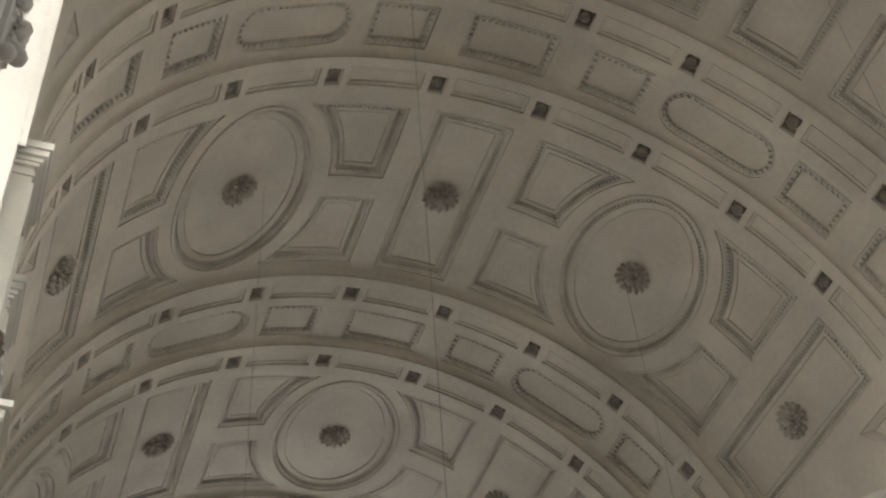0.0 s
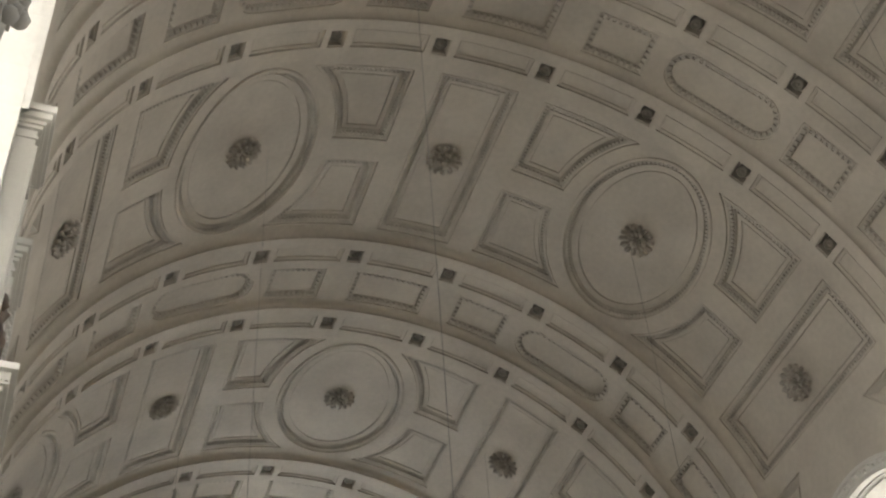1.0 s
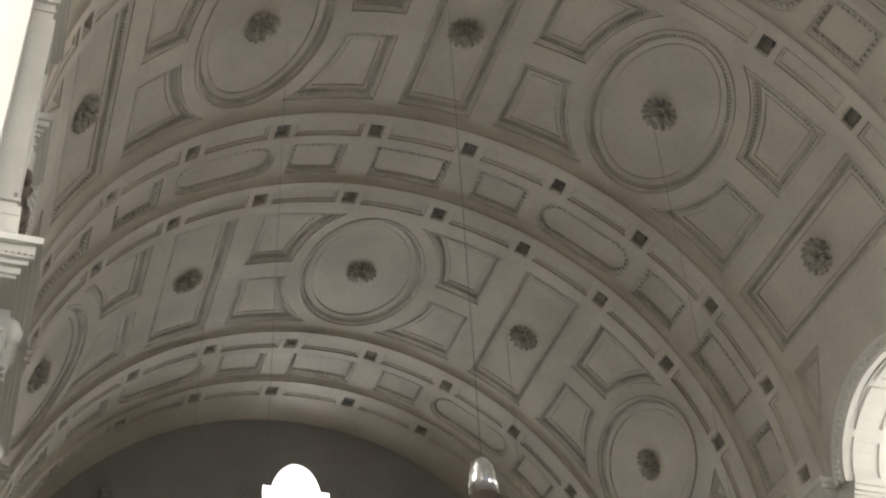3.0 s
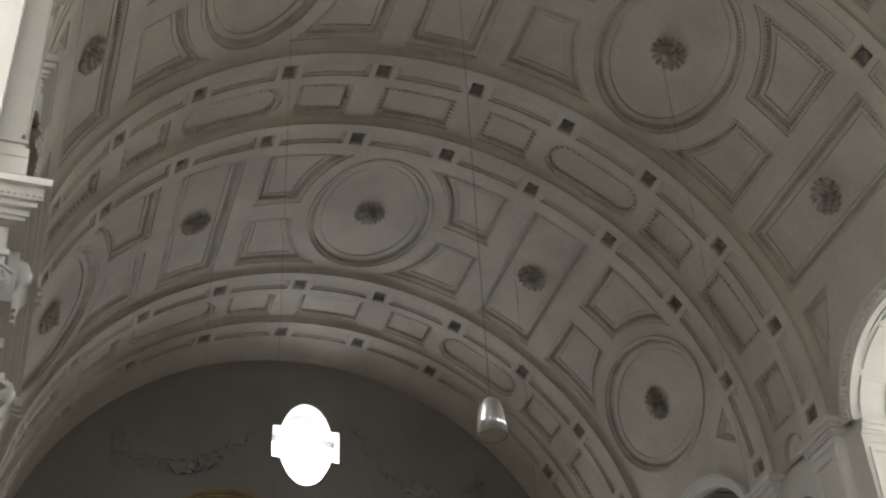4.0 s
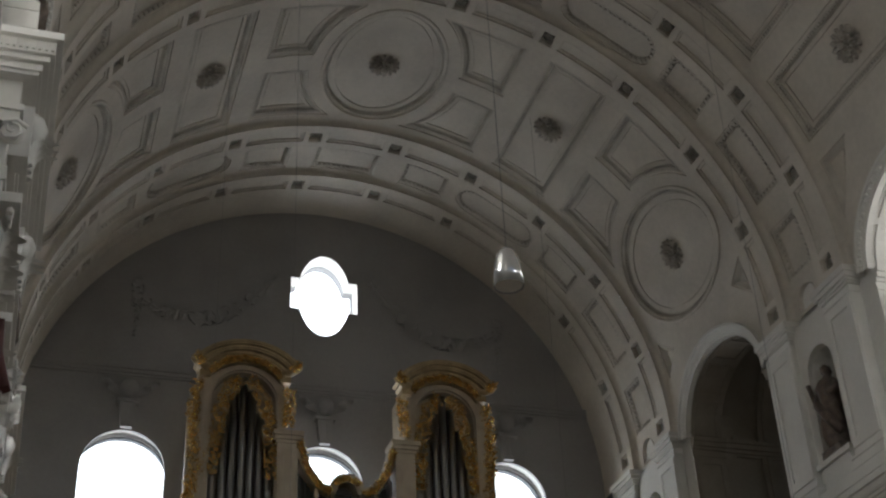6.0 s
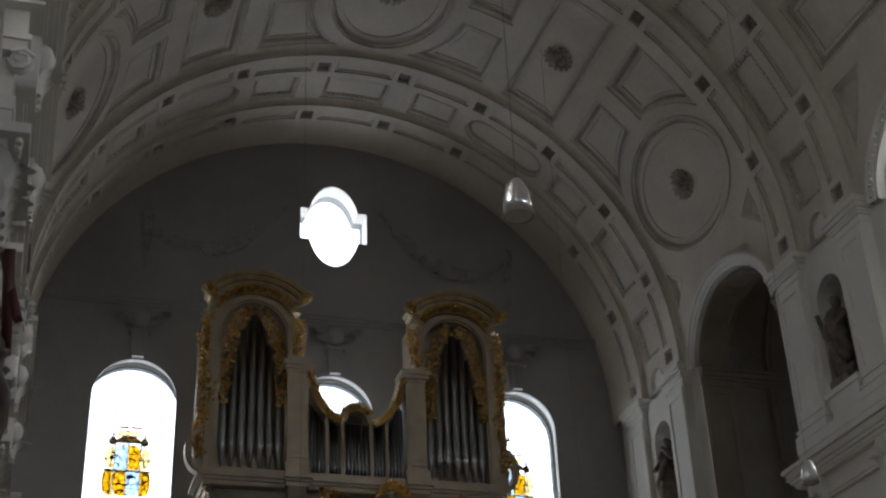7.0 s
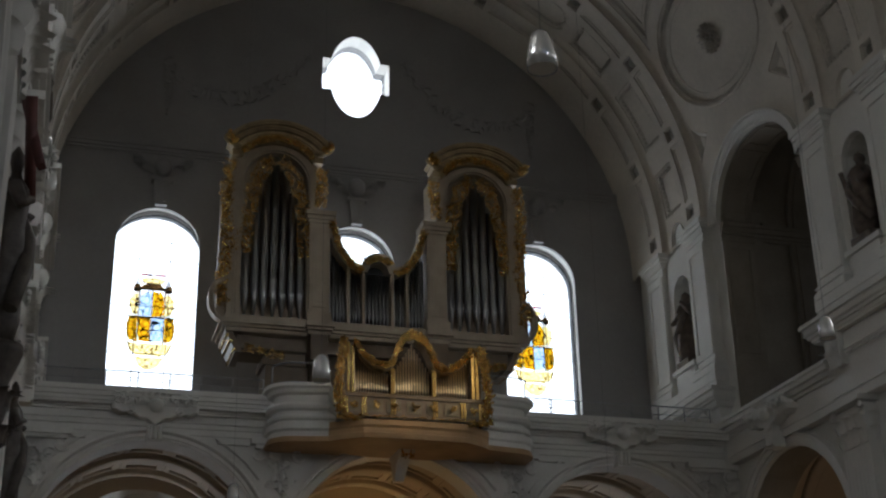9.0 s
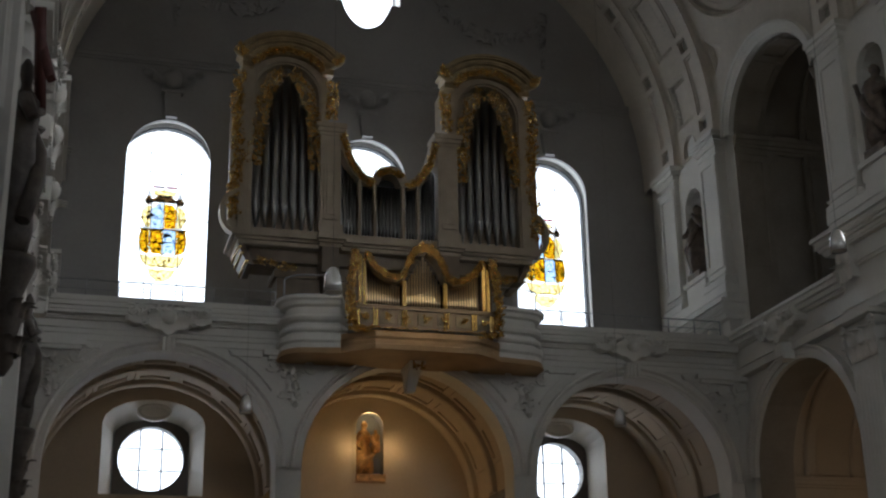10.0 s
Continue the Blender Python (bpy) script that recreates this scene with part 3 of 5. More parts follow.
        while y < yc + HALF + 0.36:
            box(bm, *mirror_x(face - 0.47, face - 0.43, side), y, y + 0.04, 13.29, 13.41)
            y += 0.08
        x = face - 0.42
        while x < R + 0.3:
            for e in (-1, 1):
                a, b = sorted((yc + e * (HALF + 0.48), yc + e * (HALF + 0.53)))
                box(bm, *mirror_x(x, x + 0.04, side), a, b, 13.29, 13.41)
            x += 0.08
    part("entablature", bm, PLASTER, ob)
    return ob


def leaf(bm, base, out, up, width, size, m=None):
    """A curled acanthus leaf."""
    side = up.cross(out).normalized()
    rows = []
    for i in range(5):
        t = i / 4
        p = base + up * size * (t - 0.25 * t ** 4) + out * (0.1 * size + 0.5 * size * t ** 3)
        if i == 4:
            p -= up * size * 0.12
        w = width * (0.75 + 0.5 * math.sin(math.pi * min(1, t * 1.1))) * (1 - 0.45 * t ** 3) * 0.5
        rows.append([bm.verts.new(p + side * w * a + out * (0.12 * size * (1 - a * a))) for a in (-1, -0.4, 0, 0.4, 1)])
    for a, b in zip(rows, rows[1:]):
        bridge(bm, a, b, False, True)


def corinthian(side, y0, y1, face, z0, z1):
    bm = bmesh.new()
    h = z1 - z0
    out = Vector((-side, 0, 0))
    up = Vector((0, 0, 1))
    box(bm, *mirror_x(face - 0.02, R + 0.35, side), y0, y1, z0, z1 - 0.16)
    box(bm, *mirror_x(face - 0.28, R + 0.35, side), y0 - 0.16, y1 + 0.16, z1 - 0.14, z1)
    w = y1 - y0
    for row, (n, zz, s) in enumerate(((4, 0.02, 0.42), (3, 0.30, 0.48))):
        for i in range(n):
            y = y0 + w * (i + 0.5) / n
            leaf(bm, Vector((side * face, y, z0 + zz * h)), out, up, w / n, s * h)
        for s2 in (-1, 1):
            e = Vector((side * (face + 0.1), y0 if s2 < 0 else y1, z0 + zz * h))
            leaf(bm, e, Vector((0, s2, 0)), up, w / n, s * h)
    for s2 in (-1, 1):
        c = Vector((side * (face - 0.16), y0 - 0.02 if s2 < 0 else y1 + 0.02, z1 - 0.3))
        tube(bm, [c + Vector((0, s2 * 0.11 * (1 - j / 20) * math.cos(j * 0.6), 0.13 * (1 - j / 20) * math.sin(j * 0.6))) for j in range(17)], 0.045, 5)
    return bm


for yc in RIBS:
    for side in (-1, 1):
        bm = boxes((*mirror_x(R + 1.0, R + 1.2, side), yc - 0.9, yc + 0.9, 14.8, 18.4))
        tagged(part("niche_back", bm, WALL), "plastered back of a statue niche", "niche", "niche backs", "structure")
        pier(side, yc, yc < 10)


# gallery fronts between the piers
def gallery_front(side, yc):
    ob = part("gallery_front", front_mesh(side, yc), PLASTER)
    tagged(ob, "moulded white gallery parapet above an arcade arch", "parapet", "gallery fronts", "structure")


def front_mesh(side, yc):
    bm = bmesh.new()
    y0, y1 = yc - 5.17 + HALF, yc + 5.17 - HALF
    z = 11.25
    back = 0.33 if side < 0 and yc < 15 else 0.0
    for o, h in ((0.03, 0.22), (0.06, 0.22), (0.02, 0.35), (0.10, 0.10), (0.20, 0.14), (0.30, 0.14), (0.36, 0.10)):
        box(bm, *mirror_x(R + 0.05 - o + back + (o * 0.9 if back else 0), R + 0.5, side), y0, y1, z, z + h - 0.002)
        z += h
    # archivolt of the arcade arch
    prev = None
    for i in range(33):
        a = math.pi * i / 32
        ring = []
        for r, d in ((2.75, -0.05), (2.75, 0.14), (2.86, 0.14), (2.86, 0.19), (3.02, 0.19), (3.06, 0.24), (3.12, 0.24), (3.12, -0.02)):
            ring.append(bm.verts.new((side * (R + 0.3 - d), yc + r * math.cos(a), 8.25 + r * math.sin(a))))
        if prev:
            bridge(bm, prev, ring, False)
        prev = ring
    return bm


def upper_archivolt(side, yc):
    bm = bmesh.new()
    prev = None
    for i in range(37):
        a = math.pi * i / 36
        ring = []
        for r, d in ((2.41, -0.12), (2.41, 0.06), (2.50, 0.06), (2.52, 0.10), (2.66, 0.12), (2.68, 0.17), (2.76, 0.17), (2.78, -0.15)):
            z = ARCH_FOOT + r * math.sin(a) * (1.95 + (r - 2.42)) / r
            y = yc + r * math.cos(a)
            skin = math.sqrt(max(1.0, (R + SINK) ** 2 - max(0, z - ZS) ** 2))
            ring.append(bm.verts.new((side * (skin - d), y, z)))
        if prev:
            bridge(bm, prev, ring, False)
        prev = ring
    for i in range(1, 46 if yc < 25 else 1):
        a = math.pi * i / 46
        r = 2.59 + (0.03 if i % 2 else -0.03)
        z = ARCH_FOOT + r * math.sin(a) * (1.95 + (r - 2.42)) / r
        y = yc + r * math.cos(a)
        skin = math.sqrt(max(1.0, (R + SINK) ** 2 - max(0, z - ZS) ** 2))
        c = Vector((side * (skin - 0.10), y, z))
        lathe(bm, ((0.05, 0.0), (0.055, 0.03), (0.03, 0.07)), n=6, m=Matrix.Translation(c) @ Matrix.Rotation(-side * math.pi / 2, 4, "Y"))
    ob = part("gallery_arch_moulding", bm, PLASTER)
    tagged(ob, "moulded white archivolt of a gallery arch", "moulding", "gallery arches", "structure")


for yc in bays_all:
    for side in (-1, 1):
        gallery_front(side, yc)
        if yc > 15 or (side > 0 and yc > 0):
            upper_archivolt(side, yc)

def arch_lining(side, yc):
    """Panel frames on the soffit and jambs of a gallery arch, and the impost between them."""
    bm = bmesh.new()
    x0, x1 = R + 0.42, R + 1.28
    for k in range(5):
        a0, a1 = math.pi * (k + 0.07) / 5, math.pi * (k + 0.93) / 5
        for xa, xb, b0, b1 in ((x0, x0 + 0.1, a0, a1), (x1 - 0.1, x1, a0, a1), (x0 + 0.1, x1 - 0.1, a0, a0 + 0.045), (x0 + 0.1, x1 - 0.1, a1 - 0.045, a1)):
            prev = None
            for i in range(9):
                a = b0 + (b1 - b0) * i / 8
                cur = [bm.verts.new((side * x, yc + (2.42 - q) * math.cos(a), ARCH_FOOT + (1.95 - q) * math.sin(a))) for x, q in ((xa, -0.02), (xa, 0.05), (xb, 0.05), (xb, -0.02))]
                if prev:
                    bridge(bm, prev, cur, False)
                else:
                    bm.faces.new(cur)
                prev = cur
            bm.faces.new(prev)
    for s in (-1, 1):
        yj = yc + s * 2.42
        for o, z0, z1 in ((0.03, 18.25, 18.33), (0.01, 18.33, 18.47), (0.07, 18.47, 18.56), (0.14, 18.56, 18.70), (0.2, 18.70, 18.84)):
            box(bm, *mirror_x(R + 0.28, R + 1.42, side), *sorted((yj + s * 0.02, yj - s * o)), z0, z1 - 0.002)
        for xa, xb, z0, z1 in ((x0, x0 + 0.09, 14.6, 18.1), (x1 - 0.09, x1, 14.6, 18.1), (x0 + 0.09, x1 - 0.09, 14.6, 14.7), (x0 + 0.09, x1 - 0.09, 18.0, 18.1)):
            box(bm, *mirror_x(xa, xb, side), *sorted((yj + s * 0.02, yj - s * 0.045)), z0, z1)
    ob = part("gallery_arch_lining", bm, PLASTER if yc < 25 else DIM_BROWN)
    tagged(ob, "panelled plaster lining of a gallery arch", "moulding", "gallery arch linings", "structure")


for yc in bays[1:]:
    arch_lining(1, yc)

# reveal between the vault and the wall opening beside the camera
bm = bmesh.new()
prev = None
for i in range(37):
    a = math.pi * i / 36
    y, z = bays[0] + 2.72 * math.cos(a), ARCH_FOOT + 1.95 * math.sin(a)
    skin = math.sqrt((R + SINK) ** 2 - max(0, z - ZS) ** 2)
    y2, z2 = bays[0] + 2.84 * math.cos(a), ARCH_FOOT + 2.07 * math.sin(a)
    cur = [bm.verts.new(p) for p in ((-R - 0.34, y, z), (-skin + 0.03, y, z), (-skin + 0.03, y2, z2), (-R - 0.34, y2, z2))]
    if prev:
        bridge(bm, prev, cur, False)
    prev = cur
tagged(part("gallery_arch_moulding", bm, PLASTER), "plain white reveal of a gallery arch", "moulding", "gallery arches", "structure")

# ---- organ gallery ----
bm = bmesh.new()
loops = [[(-R - 0.2, 0), (R + 0.2, 0), (R + 0.2, 11.3), (-R - 0.2, 11.3)]]
loops += [arch_loop(x, 2.96, 0.02, 8.15, 2.96, 28) for x in (-6.6, 0, 6.6)]
slab(bm, loops, on_y(YG), on_y(YG + 0.8))
tagged(part("wall_gallery", bm, PLASTER), "plastered arcade of three arches under the organ gallery", "arcade", kind="structure")
bm = bmesh.new()
z = 11.3
for o, h in ((0.05, 0.17), (0.10, 0.13), (0.16, 0.05), (0.0, 0.20), (0.09, 0.05), (0.15, 0.05), (0.36, 0.08), (0.40, 0.10), (0.47, 0.06), (0.24, 0.13), (0.28, 0.15)):
    box(bm, -R + 0.02, R - 0.02, YG - o, YG + 0.6, z, z + h - 0.002)
    z += h
for x in (-6.6, 0, 6.6):
    prev = None
    for i in range(33):
        a = math.pi * i / 32
        ring = [bm.verts.new((x + r * math.cos(a), YG - d, 8.15 + r * math.sin(a)))
                for r, d in ((2.96, -0.02), (2.96, 0.06), (3.04, 0.06), (3.04, 0.12), (3.13, 0.12), (3.15, 0.17), (3.18, 0.20), (3.18, 0.24), (3.23, 0.24), (3.25, 0.18), (3.25, -0.02))]
        if prev:
            bridge(bm, prev, ring, False)
        prev = ring
tagged(part("gallery_parapet", bm, PLASTER), "moulded parapet of the organ gallery", "parapet", kind="structure")
bm = boxes((-R, R, YG + 0.6, YE, 12.0, 12.3))
tagged(part("gallery_floor", bm, WALL), "floor of the organ gallery", "floor", kind="structure")
bm = bmesh.new()
for x in (-6.6, 0, 6.6):
    prev = None
    for i in range(25):
        a = math.pi * i / 24
        cur = [bm.verts.new((x + 3.3 * math.cos(a), y, 8.1 + 3.35 * math.sin(a))) for y in (YG + 0.8, YE)]
        if prev:
            f = bm.faces.new((prev[0], prev[1], cur[1], cur[0]))
            f.smooth = True
        prev = cur
for x in (-6.6, 0, 6.6):
    for yb, w in ((YG + 0.8, 0.3), (YG + 2.5, 0.4), (YG + 4.3, 0.35)):
        prev = None
        for i in range(25):
            a = math.pi * i / 24
            cur = [bm.verts.new((x + (3.3 - q) * math.cos(a), y, 8.1 + (3.35 - q) * math.sin(a))) for y, q in ((yb, 0), (yb, 0.14), (yb + 0.05, 0.18), (yb + w - 0.05, 0.18), (yb + w, 0.14), (yb + w, 0))]
            if prev:
                bridge(bm, prev, cur, False)
            prev = cur
    # raised frames between the bands
    for y0, y1 in ((YG + 1.3, YG + 2.3), (YG + 3.1, YG + 4.1)):
        for k in range(7):
            a0, a1 = radians(14 + 22 * k), radians(14 + 22 * k + 20)
            for ya, yb, b0, b1 in ((y0, y0 + 0.12, a0, a1), (y1 - 0.12, y1, a0, a1), (y0 + 0.12, y1 - 0.12, a0, a0 + 0.04), (y0 + 0.12, y1 - 0.12, a1 - 0.04, a1)):
                prev = None
                for i in range(5):
                    a = b0 + (b1 - b0) * i / 4
                    cur = [bm.verts.new((x + (3.3 - q) * math.cos(a), y, 8.1 + (3.35 - q) * math.sin(a))) for y, q in ((ya, -0.01), (ya, 0.07), (yb, 0.07), (yb, -0.01))]
                    if prev:
                        bridge(bm, prev, cur, False)
                    else:
                        bm.faces.new(cur)
                    prev = cur
                bm.faces.new(prev)
tagged(part("under_gallery_vault", bm, OCHRE), "warm plastered vaults under the organ gallery", "vault", kind="structure")
bm = bmesh.new()
slab(bm, [[(-R, 0), (R, 0), (R, 11.9), (-R, 11.9)]] + [arch_loop(x, 1.5, 8.2, 10.3, 0.75, 10) for x in (-6.45, 6.45)] + [niche], on_y(YE - 0.05), on_y(YE - 0.002))
tagged(part("wall_under_gallery", bm, OCHRE), "warm plastered wall under the organ gallery", "wall", kind="structure")


# ---- vault rosettes ----
ROSETTE = material("dusty_dark_stucco", (0.50, 0.46, 0.40), 0.9, 0.35, 5.0, 40, 0.3)


def rosette_parts(ob):
    """An acanthus rosette seen from below: two rings of curled leaves round a knob. Local -z faces the nave."""
    bm = bmesh.new()
    for ring, (n, r0, size, drop) in enumerate(((14, 0.14, 0.36, 0.0), (12, 0.06, 0.28, 0.08), (8, 0.02, 0.17, 0.13))):
        for i in range(n):
            a = 2 * math.pi * (i + 0.5 * ring) / n
            d = Vector((math.cos(a), math.sin(a), 0))
            rows = []
            for j in range(6):
                t = j / 5
                p = d * (r0 + size * math.sin(t * 1.7)) + Vector((0, 0, -drop - 0.05 * t - 0.12 * math.sin(2.8 * t)))
                w = size * (0.26 if n > 12 else 0.30) * math.sin(math.pi * (0.18 + 0.75 * t)) * (0.8 + 0.2 * (j % 2))
                q = Vector((-d.y, d.x, 0))
                rows.append([bm.verts.new(p + q * w * s + Vector((0, 0, 0.09 * abs(s)))) for s in (-1, -0.45, 0, 0.45, 1)])
            for a0, b0 in zip(rows, rows[1:]):
                bridge(bm, a0, b0, False, True)
    part("leaves", bm, ROSETTE, ob)
    bm = bmesh.new()
    lathe(bm, ((0.02, -0.36), (0.08, -0.34), (0.12, -0.26), (0.10, -0.18), (0.16, -0.10), (0.17, 0.0)), n=12)
    part("boss", bm, ROSETTE, ob)


first = None
for i in range(3):
    cy = (RIBS[i] + RIBS[i + 1]) / 2
    for k in (-4, -2, 0, 2, 4):
        t = k * K
        skin = R + SINK + 0.12
        m = Matrix.Translation((skin * math.sin(t), cy, ZS + skin * math.cos(t))) @ Matrix.Rotation(t, 4, "Y")
        if first is None:
            first = thing("ceiling_rosette", label="dark dusty stucco acanthus rosette in a vault coffer", category="rosette", group="vault rosettes")
            rosette_parts(first)
            first.matrix_basis = m
        else:
            copy_thing(first, m)


# ---- gilded carving ----
def curl(bm, c, u, w, n, size, turns=1.2, hand=1):
    """A scroll in the plane of u and w, standing proud along n."""
    pts, rad = [], []
    for j in range(13):
        t = j / 12
        a = hand * (0.4 + turns * 2 * math.pi * t)
        r = size * (1 - 0.8 * t)
        pts.append(c + u * (r * math.cos(a)) + w * (r * math.sin(a)) + n * (0.04 + 0.06 * t))
        rad.append(size * 0.16 * (1 - 0.5 * t))
    tube(bm, pts, rad, 5)


def carving(path, width, seed, step=0.16, y=-1):
    """Scrolls and small leaves strewn thickly along a path on a face that looks towards the nave."""
    rng = random.Random(seed)
    bm = bmesh.new()
    n = Vector((0, y, 0))
    pts = [Vector(p) for p in path]
    step = step * 0.17
    for p, q in zip(pts, pts[1:]):
        L = (q - p).length
        d = (q - p).normalized()
        w = n.cross(d)
        for i in range(max(2, int(L / step))):
            c = p + d * (i + rng.random()) * min(step, L / 2)
            c = c + w * rng.uniform(-0.5, 0.5) * width + n * rng.uniform(0, 0.08)
            if rng.random() < 0.3:
                curl(bm, c, d, w, n, rng.uniform(0.04, 0.10), rng.uniform(0.8, 1.5), rng.choice((-1, 1)))
            a = rng.uniform(0, 2 * math.pi)
            up = d * math.cos(a) + w * math.sin(a)
            leaf(bm, c, n * rng.uniform(0.5, 1.6), up, rng.uniform(0.03, 0.065), rng.uniform(0.07, 0.15))
    return bm


# ---- the organ ----
YO = 37.6
organ = thing("organ", label="painted and gilded pipe organ with two towers on the west gallery", category="organ")


def strip(bm, path, prof_in, prof_out, y0, y1):
    """A moulded band that follows a path of (x, z), between two offsets."""
    n = len(path)
    pts = [Vector((x, 0, z)) for x, z in path]
    rings = []
    for i in range(n):
        d = (pts[min(i + 1, n - 1)] - pts[max(i - 1, 0)]).normalized()
        o = Vector((-d.z, 0, d.x))
        mid = 0.5 * (prof_in + prof_out)
        ring = [(prof_in, y1), (prof_in, y0), (mid - 0.01, y0), (mid - 0.01, y0 - 0.05), (prof_out, y0 - 0.05), (prof_out, y1)]
        rings.append([bm.verts.new(pts[i] + o * a + Vector((0, b, 0))) for a, b in ring])
    for a, b in zip(rings, rings[1:]):
        bridge(bm, a, b, False)
    bm.faces.new(rings[0])
    bm.faces.new(rings[-1][::-1])


PIPES = {}


def pipe(x, y, z, r, h, mat, parent, foot=0.45):
    key = (round(r, 3), round(h, 2), mat.name)
    if key not in PIPES:
        bm = bmesh.new()
        f = min(foot, h * 0.3)
        lathe(bm, ((r * 0.16, 0), (r * 0.94, f * 0.96), (r * 1.03, f), (r, f + 0.02), (r, h), (r * 0.86, h), (r * 0.86, h - 0.1)), n=12)
        # the mouth, with its two lips
        box(bm, -r * 0.55, r * 0.55, -r * 1.04, -r * 0.7, f + 0.02, f + 0.05)
        box(bm, -r * 0.6, -r * 0.5, -r * 1.12, -r * 0.7, f, f + r * 1.3)
        box(bm, r * 0.5, r * 0.6, -r * 1.12, -r * 0.7, f, f + r * 1.3)
        me = bpy.data.meshes.new("pipe")
        bm.to_mesh(me)
        bm.free()
        me.materials.append(mat)
        PIPES[key] = me
    ob = new("pipe", PIPES[key])
    ob.parent = parent
    ob.location = (x, y, z)
    return ob


def arc_path(c, z, rx, rz, a0, a1, n):
    return [(c + rx * math.cos(radians(a0 + (a1 - a0) * i / n)), z + rz * math.sin(radians(a0 + (a1 - a0) * i / n))) for i in range(n + 1)]


def tower(s):
    c = s * 3.2
    ob = part("tower_case", tower_case(c), CASE, organ)
    bm = boxes((c - 1.02, c + 1.02, YO + 0.42, YO + 0.5, 15.6, 21.2))
    part("backboard", bm, BLACK, ob, "black board behind the pipes")
    bm = bmesh.new()
    strip(bm, [(c + 1.02, 15.6)] + [(c + 1.02, 15.6 + 4.45 * i / 6) for i in range(1, 6)] + arc_path(c, 20.05, 1.02, 1.05, 0, 180, 18)
          + [(c - 1.02, 20.05 - 4.45 * i / 6) for i in range(1, 7)], -0.2, -0.02, YO - 0.06, YO + 0.3)
    part("arch_moulding", bm, CASE, ob)
    # crown: a bowed cornice over the arch
    bm = bmesh.new()
    strip(bm, arc_path(c, 20.42, 1.42, 1.12, 152, 28, 18), -0.22, -0.04, YO - 0.14, YO + 0.5)
    strip(bm, arc_path(c, 20.42, 1.42, 1.12, 152, 28, 18), -0.04, 0.12, YO - 0.26, YO + 0.5)
    strip(bm, arc_path(c, 20.44, 1.50, 1.16, 150, 30, 18), 0.08, 0.20, YO - 0.40, YO + 0.5)
    strip(bm, arc_path(c, 20.46, 1.58, 1.20, 148, 32, 18), 0.16, 0.28, YO - 0.52, YO + 0.5)
    for e in (-1, 1):
        # ends that flare outwards
        tube(bm, [(c + e * 1.16, YO - 0.2, 21.10), (c + e * 1.36, YO - 0.3, 21.05), (c + e * 1.56, YO - 0.36, 21.10), (c + e * 1.70, YO - 0.38, 21.22)], [0.10, 0.11, 0.09, 0.05], 8)
        box(bm, c + e * 1.25 - 0.16, c + e * 1.25 + 0.16, YO - 0.18, YO + 0.5, 20.78, 20.98)
    part("crown_cornice", bm, CROWN, ob, "ochre and gold bowed crown cornice")
    bm = carving([(c - 1.35, YO - 0.44, 21.05), (c - 1.62, YO - 0.46, 21.30)], 0.2, 5 + s, 0.05)
    part("crown_scroll", bm, GOLD, ob, "gilded scroll")
    bm = carving([(c + 1.35, YO - 0.44, 21.05), (c + 1.62, YO - 0.46, 21.30)], 0.2, 8 + s, 0.05)
    part("crown_scroll", bm, GOLD, ob, "gilded scroll")
    part("crown_carving", carving([(c + 1.15 * math.cos(a), YO - 0.2, 20.55 + 0.9 * math.sin(a)) for a in (math.pi * (0.12 + 0.76 * j / 8) for j in range(9))], 0.16, 12 + s, 0.06), GOLD, ob, "gilded carving over the arch")
    # inner carving that covers the pipe tops
    path = [(c - 0.96, YO + 0.02, 17.6), (c - 0.88, YO + 0.02, 18.6), (c - 0.76, YO + 0.02, 19.5), (c - 0.60, YO + 0.02, 20.15), (c - 0.38, YO + 0.02, 20.62), (c - 0.14, YO + 0.02, 20.86)]
    part("pipe_shade", carving(path, 0.46, 20 + s, 0.07), GOLD, ob, "gilded openwork pipe shade")
    path = [(2 * c - x, y, z) for x, y, z in path]
    part("pipe_shade", carving(path, 0.46, 30 + s, 0.07), GOLD, ob, "gilded openwork pipe shade")
    # outer wing of carving
    out = c + s * 1.32
    path = [(out + s * 0.16, YO + 0.05, 15.9), (out + s * 0.26, YO + 0.05, 16.6), (out + s * 0.10, YO + 0.05, 17.6), (out + s * 0.16, YO + 0.05, 18.9), (out + s * 0.22, YO + 0.05, 19.9), (out + s * 0.10, YO + 0.05, 20.7)]
    part("side_wing", carving(path, 0.34, 40 + s, 0.075), GOLD, ob, "gilded carved side wing")
    bm = bmesh.new()
    strip(bm, arc_path(out + s * 0.12, 16.1, 0.42, 0.62, 90 if s > 0 else 90, -110 if s > 0 else 290, 16), -0.06, 0.08, YO - 0.04, YO + 0.3)
    part("wing_scroll", bm, CASE, ob)
    inn = c - s * 1.25
    part("inner_wing", carving([(inn - s * 0.1, YO - 0.08, 19.3), (inn - s * 0.15, YO - 0.08, 20.6)], 0.36, 60 + s, 0.055), GOLD, ob, "gilded carving")
    tops = (18.7, 19.6, 20.4, 20.95, 20.5, 19.8, 18.9)
    for i in range(7):
        x = c + (i - 3) * 0.277
        pipe(x, YO + 0.2 - 0.05 * (3 - abs(i - 3)) / 3, 15.62, 0.124, tops[i] - 15.62, TIN, ob, 0.78)


def tower_case(c):
    bm = bmesh.new()
    s = 1 if c > 0 else -1
    x0, x1 = sorted((c - s * 1.3, c + s * 1.38))
